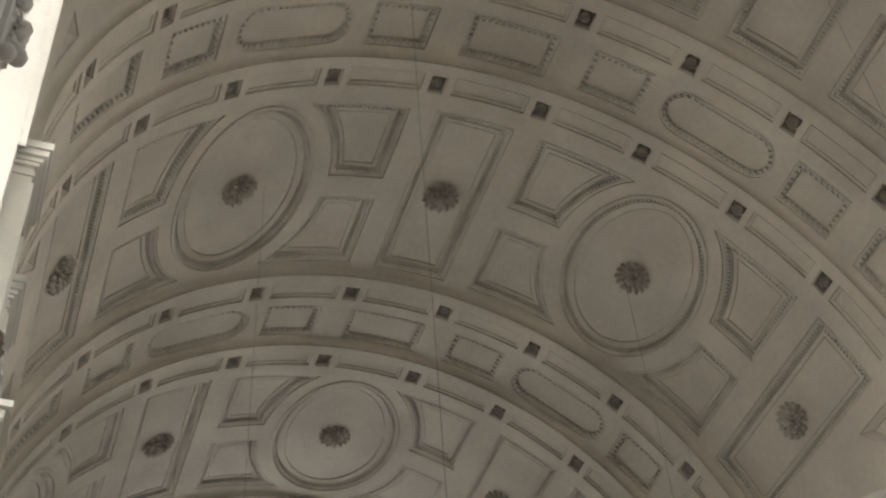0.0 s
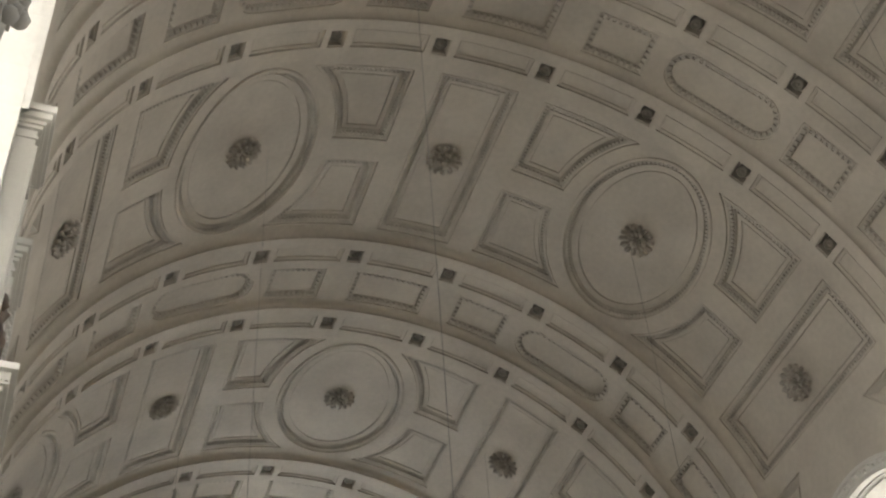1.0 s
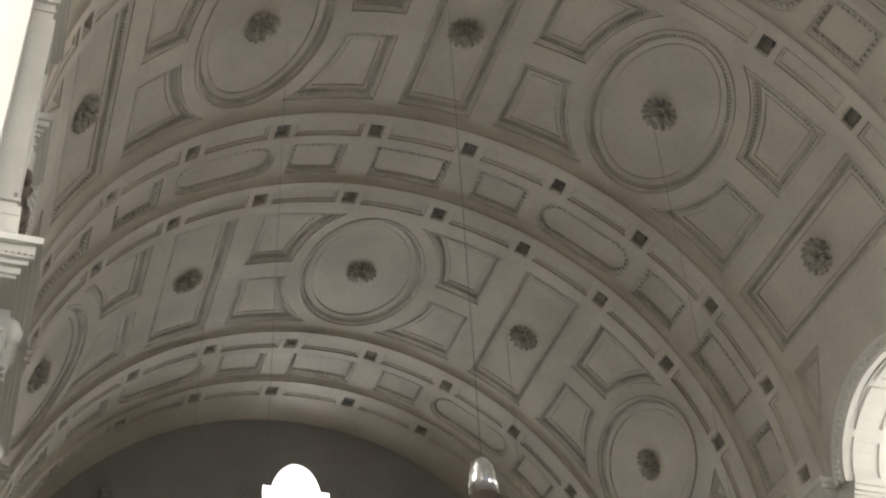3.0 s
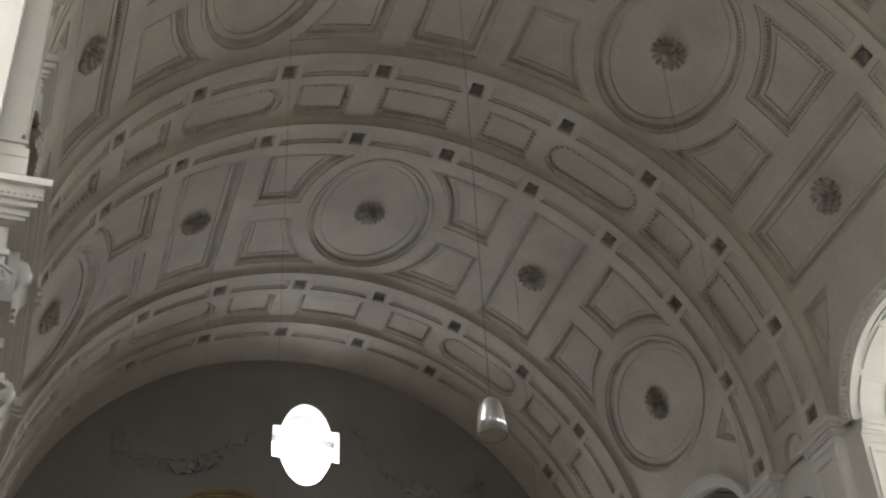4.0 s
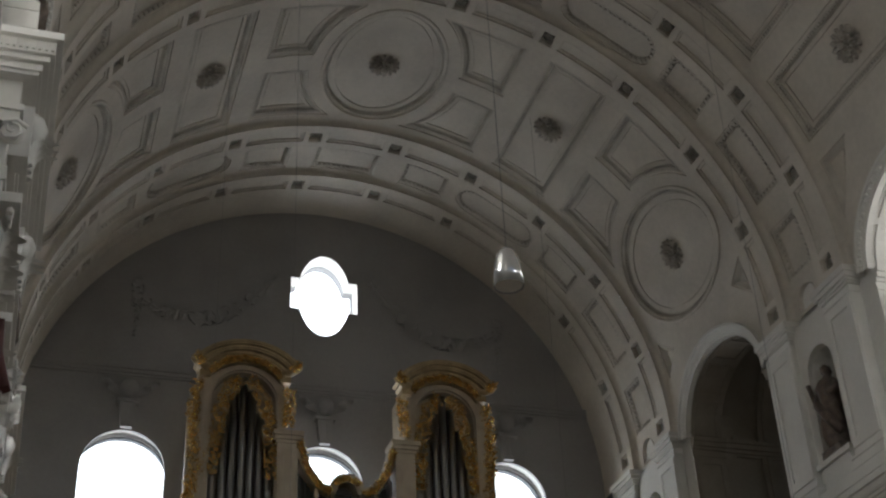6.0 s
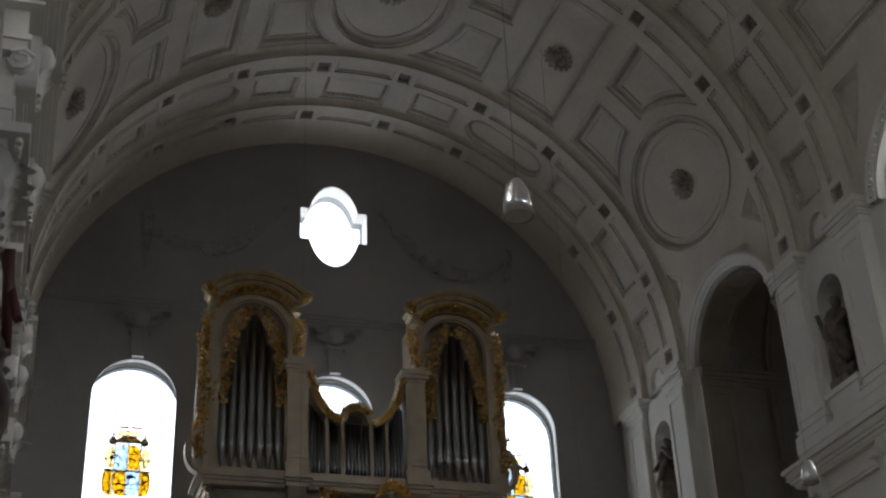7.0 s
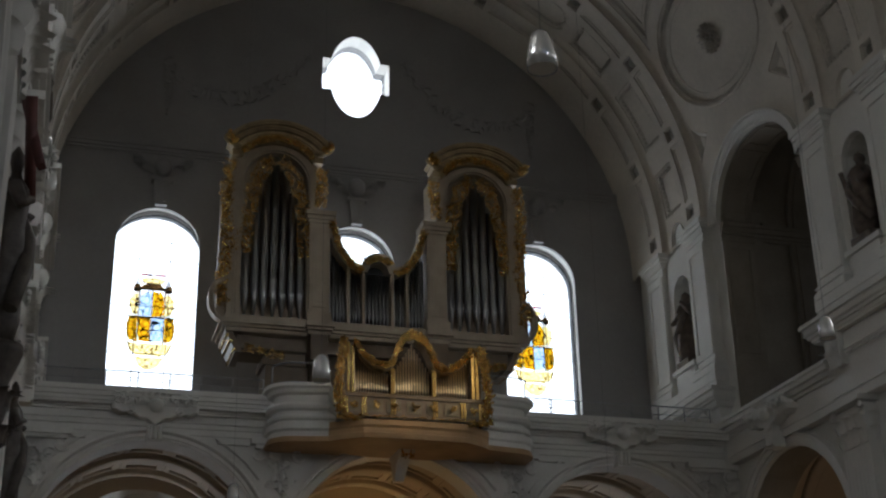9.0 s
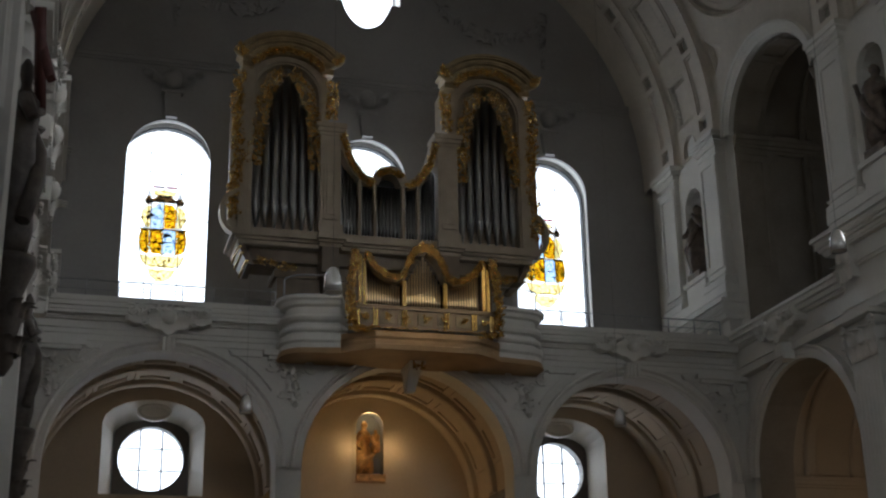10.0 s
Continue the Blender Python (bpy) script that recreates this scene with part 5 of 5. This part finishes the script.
SKYLIGHT.node_tree.links.new(em.outputs[0], SKYLIGHT.node_tree.nodes["Material Output"].inputs[0])
bm = bmesh.new()
bm.faces.new([bm.verts.new(p) for p in ((-20, YE + 6, -2), (20, YE + 6, -2), (20, YE + 6, 45), (-20, YE + 6, 45))])
tagged(part("backdrop_west", bm, SKYLIGHT), "bright white sky beyond the windows", "sky", kind="structure")


# ---- stucco ornament of the end wall ----
bm = bmesh.new()
for o, z0, z1 in ((0.06, 22.16, 22.24), (0.12, 22.24, 22.36), (0.18, 22.36, 22.46)):
    half = math.sqrt(R * R - (z0 - ZS) ** 2) - 0.02
    box(bm, -half, half, YE - o, YE + 0.02, z0, z1 - 0.002)
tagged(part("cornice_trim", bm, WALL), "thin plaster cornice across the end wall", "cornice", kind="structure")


def swag(x0, z0, x1, z1, dip, seed):
    rng = random.Random(seed)
    bm = bmesh.new()
    n = 16
    for i in range(n + 1):
        t = i / n
        c = Vector((x0 + (x1 - x0) * t, YE - 0.03, z0 + (z1 - z0) * t - dip * 4 * t * (1 - t)))
        r = 0.12 + 0.12 * math.sin(math.pi * t)
        for j in range(5):
            a = rng.uniform(0, 6.28)
            leaf(bm, c, Vector((0, -0.3, 0)), Vector((math.cos(a), 0, math.sin(a))), r * 1.2, r * 1.8)
    ob = thing("stucco_swag", label="grey stucco garland of leaves on the end wall", category="garland", group="wall garlands")
    tagged(part("leaves", bm, WALL, ob), kind="stuff")
    bm = bmesh.new()
    tube(bm, [(x0 + (x1 - x0) * t / 16, YE - 0.02, z0 + (z1 - z0) * t / 16 - dip * 4 * t / 16 * (1 - t / 16)) for t in range(17)], 0.05)
    part("cord", bm, WALL, ob)


swag(-6.4, 25.2, -1.7, 26.6, 1.3, 1)
swag(6.3, 25.2, 1.7, 26.8, 1.3, 2)


def drop(x, z0, z1, seed):
    rng = random.Random(seed)
    bm = bmesh.new()
    for i in range(14):
        t = i / 13
        c = Vector((x, YE - 0.06, z0 + (z1 - z0) * t))
        r = 0.22 * (1 - 0.75 * t)
        for j in range(4):
            a = rng.uniform(0, 6.28)
            leaf(bm, c, Vector((0, -0.4, 0)), Vector((math.cos(a), 0, math.sin(a))), r, r * 1.5)
    ob = thing("stucco_drop", label="grey stucco leaf drop on the end wall", category="garland", group="wall drops")
    tagged(part("leaves", bm, WALL, ob), kind="stuff")
    bm = bmesh.new()
    tube(bm, [(x, YE - 0.02, z0), (x, YE - 0.02, z1)], 0.035)
    part("cord", bm, WALL, ob)


drop(-6.45, 25.6, 23.6, 3)
drop(6.4, 25.6, 23.6, 4)


def keystone(x):
    ob = thing("window_keystone", label="grey stucco keystone with a winged head ornament", category="ornament", group="window keystones")
    bm = bmesh.new()
    v = box(bm, x - 0.26, x + 0.26, YE - 0.28, YE + 0.02, 20.25, 21.1)
    for p in v[:4]:
        p.co.x = x + (p.co.x - x) * 0.7
    box(bm, x - 0.34, x + 0.34, YE - 0.34, YE + 0.02, 21.1, 21.22)
    for dx in (-0.1, 0.1):
        box(bm, x + dx - 0.05, x + dx + 0.05, YE - 0.32, YE - 0.2, 20.35, 21.05)
    part("keystone", bm, WALL, ob)
    bm = bmesh.new()
    lathe(bm, ((0.02, -0.3), (0.2, -0.24), (0.3, -0.05), (0.28, 0.15), (0.16, 0.3), (0.02, 0.34)), (x, YE - 0.2, 21.6), 12)
    part("knob", bm, WALL, ob)
    for s in (-1, 1):
        bm = bmesh.new()
        for i in range(6):
            leaf(bm, Vector((x + s * (0.2 + 0.09 * i), YE - 0.12, 21.45 + 0.07 * i)), Vector((0, -1, 0)), Vector((s, 0, 0.6 - 0.25 * (i % 3))), 0.22, 0.45)
        tagged(part("wing", bm, WALL, ob), kind="stuff")


for x in WINDOWS:
    keystone(x)
bm = bmesh.new()
for x in WINDOWS:
    strip(bm, [(x + 1.65, 14.1)] + arc_path(x, 18.9, 1.65, 1.65, 0, 180, 24) + [(x - 1.65, 14.1)], -0.08, 0.34, YE - 0.03, YE + 0.02)
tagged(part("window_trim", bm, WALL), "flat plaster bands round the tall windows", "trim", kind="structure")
bm = bmesh.new()
for x in WINDOWS:
    for s in (-1, 1):
        a = x + s * 1.55
        for z0, z1 in ((14.4, 18.3),):
            box(bm, *sorted((a, a - s * 0.03)), YE + 0.10, YE + 0.14, z0, z1)
            box(bm, *sorted((a, a - s * 0.03)), YE + 0.42, YE + 0.46, z0, z1)
        box(bm, *sorted((a, a - s * 0.07)), YE + 0.03, YE + 0.5, 18.65, 18.8)
tagged(part("reveal_trim", bm, PLASTER), "raised fillets on the window reveals", "trim", kind="structure")


# ---- pendant lamps ----
LAMP_GLASS = material("silvered_glass", (0.92, 0.92, 0.91), 0.14, 0.1, 3, 20, 0.0, 0.7)
AMBER_RIM = material("satin_reflector", (0.72, 0.68, 0.62), 0.4, 0.1, 3, 20, 0.0)
CABLE = material("grey_cable", (0.16, 0.16, 0.15), 0.5, 0.1, 3, 20, 0.0)
first_lamp = None


def pendant(x, y, z, top):
    global first_lamp
    m = Matrix.Translation((x, y, z))
    if first_lamp is None:
        ob = thing("pendant_lamp", label="polished metal bell pendant lamp on a thin cable", category="lamp", group="pendant lamps")
        bm = bmesh.new()
        outer = ((0.02, 0.24), (0.07, 0.225), (0.11, 0.17), (0.142, 0.05), (0.158, -0.08), (0.162, -0.23))
        inner = ((0.157, -0.23), (0.152, -0.08), (0.136, 0.05), (0.10, 0.15), (0.02, 0.20))
        lathe(bm, outer + inner, n=24)
        shade = part("shade", bm, LAMP_GLASS, ob)
        bm = bmesh.new()
        lathe(bm, ((0.145, -0.215), (0.15, -0.21), (0.146, -0.05), (0.12, 0.08), (0.05, 0.14), (0.04, 0.12), (0.11, 0.06), (0.14, -0.05)), n=20)
        part("reflector", bm, AMBER_RIM, shade, "pale satin inner reflector")
        bm = bmesh.new()
        lathe(bm, ((0.03, 0.12), (0.05, 0.05), (0.06, -0.08), (0.03, -0.14)), n=10)
        part("bulb", bm, LAMP_GLASS, shade)
        bm = bmesh.new()
        tube(bm, [(0, 0, 0.2), (0, 0, 20.2)], 0.0035, 4)
        part("cable", bm, CABLE, ob)
        ob.matrix_basis = m
        first_lamp = ob
    else:
        copy_thing(first_lamp, m)


for x, y, z in ((-4.62, 11.5, 9.1), (-4.82, 22.0, 8.95), (5.22, 22.0, 10.5), (-4.86, 32.4, 9.12), (4.91, 32.4, 9.2), (4.82, 11.5, 8.95)):
    pendant(x, y, z, 28.5)


# ---- statues in the pier niches ----
STATUE = material("dark_painted_stucco", (0.13, 0.098, 0.074), 0.5, 0.6, 5.0, 30, 0.3)


def draped(bm, cx, cy, z0, h, w, lean, ph):
    """One draped figure: folds below, shoulders and a small head above."""
    prof = ((0.8, 0), (1.0, 0.12), (0.95, 0.3), (0.8, 0.48), (0.72, 0.58), (0.88, 0.7), (0.8, 0.78), (0.34, 0.84), (0.3, 0.865), (0.42, 0.91), (0.38, 0.96), (0.1, 1.0))
    prev = None
    for r, t in prof:
        ring = []
        for j in range(14):
            a = 2 * math.pi * j / 14
            f = 1 + (0.2 * math.sin(4 * a + ph + 3 * t) if t < 0.75 else 0)
            ring.append(bm.verts.new((cx + lean * math.sin(2.6 * t) + w * r * f * math.cos(a), cy + 0.75 * w * r * f * math.sin(a), z0 + h * t)))
        if prev:
            bridge(bm, prev, ring, True, True)
        else:
            bm.faces.new(ring[::-1])
        prev = ring
    bm.faces.new(prev)


def statue(side, yc, seed):
    """A draped figure as one plain shape."""
    rng = random.Random(seed)
    bm = bmesh.new()
    x = side * (R + 0.24)
    ph = rng.uniform(0, 6)
    draped(bm, x, yc, 15.2, 2.35, 0.40, 0.05, ph)
    up = rng.choice((-1, 1))
    for s in (-1, 1):
        lift = 0.35 if s == up else -0.2
        tube(bm, [(x, yc + s * 0.25, 16.95), (x - side * 0.12, yc + s * 0.52, 16.7), (x - side * 0.36, yc + s * 0.34, 16.72 + lift)], [0.13, 0.11, 0.07], 7)
    # a mantle swung across the body
    tube(bm, [(x - side * 0.1, yc - up * 0.36, 15.5), (x - side * 0.34, yc - up * 0.15, 16.0), (x - side * 0.32, yc + up * 0.15, 16.4), (x - side * 0.1, yc + up * 0.36, 16.8)], [0.12, 0.13, 0.12, 0.09], 7)
    box(bm, x - 0.3, x + 0.3, yc - 0.42, yc + 0.42, 15.0, 15.2)
    ob = part("statue", bm, STATUE)
    tagged(ob, "dark draped statue standing in a pier niche", "statue", "niche statues")


for i, yc in enumerate(RIBS):
    for side in (-1, 1):
        statue(side, yc, 10 * i + side)


# ---- lower statues between the giant pilasters of the north side ----
WOOD_RED = material("dark_red_wood", (0.11, 0.035, 0.028), 0.55, 0.3, 4.0, 40, 0.15)


def pier_statue(yc):
    rng = random.Random(int(yc))
    x = -R + 0.08
    corbel = thing("statue_corbel", (x, yc, 7.2), label="dark leafy corbel carrying a statue on a pier", category="corbel", group="statue corbels")
    bm = bmesh.new()
    lathe(bm, ((0.05, -1.5), (0.14, -1.35), (0.12, -1.1), (0.2, -0.8), (0.17, -0.5), (0.28, -0.2), (0.31, -0.1), (0.31, 0.0)), n=16)
    part("bracket", bm, SHADOWED, corbel)
    for i in range(9):
        a = -math.pi / 2 + math.pi * (i + 0.5) / 9
        bm = bmesh.new()
        leaf(bm, Vector((0.15 * math.cos(a), 0.15 * math.sin(a), -1.25 + 0.45 * (i % 2))), Vector((math.cos(a), math.sin(a), 0)), Vector((0, 0, 1)), 0.16, rng.uniform(0.25, 0.38))
        part("leaf", bm, SHADOWED, corbel)
    bm = bmesh.new()
    draped(bm, x - 0.04, yc, 7.2, 2.75, 0.22, 0.04, rng.uniform(0, 6))
    for s in (-1, 1):
        tube(bm, [(x, yc + s * 0.2, 9.3), (x + 0.12, yc + s * 0.42, 8.95), (x + 0.22, yc + s * 0.25, 9.1)], [0.11, 0.09, 0.06], 7)
    tube(bm, [(x + 0.1, yc - 0.28, 7.6), (x + 0.22, yc - 0.1, 8.2), (x + 0.22, yc + 0.15, 8.7), (x + 0.05, yc + 0.28, 9.2)], [0.10, 0.11, 0.10, 0.07], 7)
    tagged(part("statue", bm, SHADOWED), "dark draped statue on a corbel between two pilasters", "statue", "pier statues")


# dark figures on the piers, with part of their shade put into this tone
SHADOWED = material("shadowed_dark_wood", (0.10, 0.082, 0.066), 0.45, 0.5, 5.0, 30, 0.3)
for yc in RIBS[1:3]:
    pier_statue(yc)
cross = thing("wooden_cross", label="dark red diagonal wooden cross held by a pier statue", category="cross")
for a, b in (((-9.62, 16.2, 9.42), (-9.92, 16.95, 10.75)), ((-9.82, 16.2, 10.42), (-9.74, 16.9, 9.3))):
    bm = bmesh.new()
    tube(bm, [a, b], 0.075, 4)
    part("beam", bm, WOOD_RED, cross)


# ---- lit statue and its niche under the gallery ----
bm = bmesh.new()
strip(bm, [(0.61, 8.75)] + arc_path(0.1, 10.5, 0.51, 0.51, 0, 180, 16) + [(-0.41, 8.75)], -0.04, 0.08, YE - 0.08, YE - 0.04)
tagged(part("niche_trim", bm, OCHRE), "moulded plaster frame of a small niche", "trim", kind="structure")


bm = bmesh.new()
draped(bm, 0.02, YE + 0.12, 8.98, 1.72, 0.25, -0.07, 0.4)
draped(bm, 0.29, YE + 0.0, 9.7, 0.72, 0.13, 0.03, 2.0)
tube(bm, [(-0.1, YE + 0.02, 10.2), (-0.3, YE - 0.08, 9.95), (-0.22, YE - 0.18, 9.75)], [0.09, 0.075, 0.05], 7)
tube(bm, [(0.15, YE + 0.02, 10.2), (0.32, YE - 0.08, 9.85), (0.24, YE - 0.16, 9.65)], [0.09, 0.075, 0.06], 7)
tube(bm, [(-0.3, YE - 0.02, 9.0), (-0.1, YE - 0.12, 9.3), (0.25, YE - 0.1, 9.65)], [0.1, 0.09, 0.04], 7)
box(bm, -0.35, 0.55, YE - 0.3, YE + 0.3, 8.76, 8.98)
tagged(part("statue", bm, material("gilded_painted_wood", (0.50, 0.27, 0.09), 0.4, 0.6, 7, 40, 0.3, 0.35)), "small gilded statue standing in a lit niche", "statue")
for dx in (-0.62, 0.72):
    glow = new("niche_lamp", bpy.data.lights.new("niche_lamp", "POINT"))
    glow.data.energy, glow.data.color, glow.data.shadow_soft_size = 30, (1.0, 0.66, 0.28), 0.06
    glow.location = (dx + 0.05, YE - 0.5, 9.8)
glow = new("niche_lamp", bpy.data.lights.new("niche_lamp", "POINT"))
glow.data.energy, glow.data.color, glow.data.shadow_soft_size = 22, (1.0, 0.72, 0.36), 0.04
glow.location = (0.1, YE - 0.12, 10.82)
room = new("vault_lamp", bpy.data.lights.new("vault_lamp", "POINT"))
room.data.energy, room.data.color, room.data.shadow_soft_size = 150, (1.0, 0.58, 0.20), 0.15
room.location = (0, 38.2, 7.2)
# unseen spot added at the south gallery to make the choir pipes gleam
pipe_fill = new("pipe_fill_light", bpy.data.lights.new("pipe_fill_light", "SPOT"))
pipe_fill.data.energy, pipe_fill.data.color, pipe_fill.data.shadow_soft_size = 14000, (1.0, 0.74, 0.42), 0.35
pipe_fill.data.spot_size, pipe_fill.data.spot_blend = radians(14), 0.6
pipe_fill.matrix_world = look((9.2, 22.5, 17.3), (0, 33.8, 12.7))
for side in (-1, 1):
    lamp = new("chapel_lamp", bpy.data.lights.new("chapel_lamp", "POINT"))
    lamp.data.energy, lamp.data.color, lamp.data.shadow_soft_size = 80, (1.0, 0.76, 0.5), 0.1
    lamp.location = (side * 13.2, 32.3, 7.0)

# ---- cartouches and capitals on the gallery fronts ----
def cartouche(x, y, z, seed, turn=0.0):
    bm = bmesh.new()
    rng = random.Random(seed)
    n, u, w = Vector((0, -1, 0)), Vector((1, 0, 0)), Vector((0, 0, 1))
    lathe(bm, ((0.02, 0.3), (0.14, 0.27), (0.2, 0.14), (0.2, 0)), n=14, m=Matrix.Rotation(radians(90), 4, "X"))
    # a scalloped plate with rolled ends
    rings = []
    for yp, k in ((0.28, 1.0), (-0.05, 1.0), (-0.1, 0.93)):
        ring = []
        for j in range(33):
            x0 = -1.0 + 2.0 * j / 32
            ring.append((x0 * 1.15 * k, yp, 0.16 + (0.14 * math.cos(3 * math.pi * x0) + 0.1 * (1 - x0 * x0)) * k))
        for j in range(33):
            x0 = 1.0 - 2.0 * j / 32
            ring.append((x0 * 1.1 * k, yp, -0.16 - (0.30 * math.exp(-(x0 / 0.4) ** 2) + 0.04 * math.cos(5 * math.pi * x0)) * k))
        rings.append([bm.verts.new(q) for q in ring])
    for p, q in zip(rings, rings[1:]):
        bridge(bm, p, q)
    bm.faces.new(rings[-1])
    for s in (-1, 1):
        curl(bm, Vector((s * 0.98, -0.1, 0.12)), u * s, w, n, 0.2, 1.3, 1)
        curl(bm, Vector((s * 0.62, -0.1, -0.12)), u * s, w, n, 0.14, 1.2, -1)
        for i in range(7):
            leaf(bm, Vector((s * (0.14 + 0.09 * i), -0.1, 0.02 + 0.03 * (i % 3))), n * 0.8, Vector((s, 0, 0.5 - 0.3 * (i % 3))), 0.17, 0.36)
    for i in range(5):
        leaf(bm, Vector(((i - 2) * 0.12, -0.1, 0.12)), n * 0.8, Vector(((i - 2) * 0.3, 0, 1)).normalized(), 0.15, 0.3)
    box(bm, -0.2, 0.2, -0.06, 0.3, -0.95, -0.5)
    for i in range(3):
        lathe(bm, ((0.05, -0.9), (0.055, -0.86), (0.055, -0.56), (0.05, -0.52)), ((i - 1) * 0.13, -0.07, 0), 8)
    ob = part("cartouche", bm, PLASTER)
    ob.matrix_basis = Matrix.Translation((x, y, z)) @ Matrix.Rotation(turn, 4, "Z")
    tagged(ob, "scrolled plaster cartouche on the gallery parapet above a keystone", "ornament", "parapet cartouches")


for x in (-6.6, 6.6):
    cartouche(x, YG - 0.30, 11.95, int(x))
for yc in bays[1:]:
    for side in (-1, 1):
        cartouche(side * (R - 0.22), yc, 11.95, int(yc), -side * math.pi / 2)


def spandrel(x, seed):
    """A console of scrolls with leaves hanging from it."""
    rng = random.Random(seed)
    n, u, w = Vector((0, -1, 0)), Vector((1, 0, 0)), Vector((0, 0, 1))
    ob = thing("spandrel_console", label="leafy scrolled plaster console between the gallery arches", category="ornament", group="spandrel consoles")
    top = part("abacus", boxes((x - 0.75, x + 0.75, YG - 0.26, YG + 0.02, 11.12, 11.28), (x - 0.62, x + 0.62, YG - 0.18, YG + 0.02, 11.02, 11.12)), PLASTER, ob)
    for s in (-1, 1):
        for dx, dy, z, size, hand in ((0.5, 0.14, 10.85, 0.2, -1), (0.2, 0.10, 10.62, 0.17, 1), (0.22, 0.06, 10.1, 0.13, -1)):
            bm = bmesh.new()
            curl(bm, Vector((x + s * dx, YG - dy, z)), u * s, w, n, size, 1.3, hand)
            part("scroll", bm, PLASTER, ob)
    bm = bmesh.new()
    for i in range(15):
        t = i / 14
        c = Vector((x + rng.uniform(-0.4, 0.4) * (1 - 0.75 * t), YG - 0.03, 10.95 - 1.0 * t))
        leaf(bm, c, n * rng.uniform(0.6, 1.5), (u * rng.uniform(-0.7, 0.7) - w).normalized(), 0.16, rng.uniform(0.22, 0.4))
    part("leaves", bm, PLASTER, ob)


bm = bmesh.new()
for x in (-6.6, 0, 6.6):
    for s in (-1, 1):
        bow = [(x + s * 3.48 * math.cos(a), 8.15 + 3.48 * math.sin(a)) for a in (radians(36 + 26 * j / 10) for j in range(11))]
        line = bow + [(x + s * 1.7, 11.12), (x + s * 2.5, 11.12)]
        strip(bm, line if s < 0 else line[::-1], -0.03, 0.03, YG - 0.05, YG + 0.02)
tagged(part("spandrel_trim", bm, PLASTER), "thin plaster fillets in the spandrels of the gallery arcade", "trim", kind="structure")
for x in (-9.4, -3.3, 3.3, 9.4):
    spandrel(x, int(x))


# ---- consoles on the piers ----
def console(side, y, xf, zo=0.0):
    bm = bmesh.new()
    out = Vector((-side, 0, 0))
    up = Vector((0, 0, 1))
    curl(bm, Vector((xf, y, 12.95)) + out * 0.12, out, up, Vector((0, 1, 0)), 0.2, 1.3)
    box(bm, *sorted((xf, xf - side * 0.26)), y - 0.2, y + 0.2, 12.2, 13.05)
    for i in range(3):
        leaf(bm, Vector((xf - side * 0.2, y + (i - 1) * 0.16, 12.1)), out, up, 0.2, 0.6)
    lathe(bm, ((0.02, -0.2), (0.13, -0.1), (0.16, 0.05), (0.1, 0.2), (0.02, 0.24)), (xf - side * 0.3, y, 12.75), 10)
    ob = part("console", bm, PLASTER)
    ob.location.z = zo
    tagged(ob, "scrolled plaster console below a pier cornice", "console", "pier consoles")


for yc in RIBS[1:]:
    for side in (-1, 1):
        for s in (-1, 1):
            console(side, yc + s * 1.5, side * (R - 0.02))


def volute(side, yc):
    """An Ionic scroll on the end of a pier's entablature."""
    y = yc - HALF - 0.06
    c = Vector((side * (R - 0.06), y, 12.21))
    bm = bmesh.new()
    lathe(bm, ((0.13, 0.0), (0.17, 0.03), (0.17, 0.08), (0.1, 0.1)), n=18, m=Matrix.Translation(c) @ Matrix.Rotation(math.pi / 2, 4, "X"))
    curl(bm, c + Vector((0, -0.06, 0)), Vector((-side, 0, 0)), Vector((0, 0, 1)), Vector((0, -1, 0)), 0.2, 1.8)
    box(bm, *sorted((side * (R - 0.12), side * (R + 0.3))), y - 0.1, y + 0.03, 12.36, 12.45)
    tagged(part("console_scroll", bm, PLASTER), "round plaster volute on the end of a pier entablature", "console", "pier volutes")


for yc in RIBS[1:]:
    for side in (-1, 1):
        volute(side, yc)


def near_ornament():
    """A cluster of fruit and scrolls on the pier beside the camera."""
    rng = random.Random(3)
    bm = bmesh.new()
    for i in range(26):
        c = Vector((-10.28 + 0.22 * rng.random(), 8.0 + 0.5 * rng.random(), 12.55 + 1.2 * rng.random()))
        r = rng.uniform(0.05, 0.11)
        lathe(bm, ((r * 0.2, -r), (r * 0.8, -0.6 * r), (r, 0), (r * 0.8, 0.6 * r), (r * 0.2, r)), c, 8)
    for i in range(5):
        curl(bm, Vector((-10.2, 8.1 + 0.08 * i, 12.6 + 0.25 * i)), Vector((0, -1, 0)), Vector((0, 0, 1)), Vector((1, 0, 0)), 0.16, 1.3, 1)
    box(bm, -10.4, -10.2, 7.8, 8.5, 12.4, 13.9)
    tagged(part("console", bm, PLASTER), "plaster console of fruit and scrolls on a pier", "console", "pier consoles")


near_ornament()
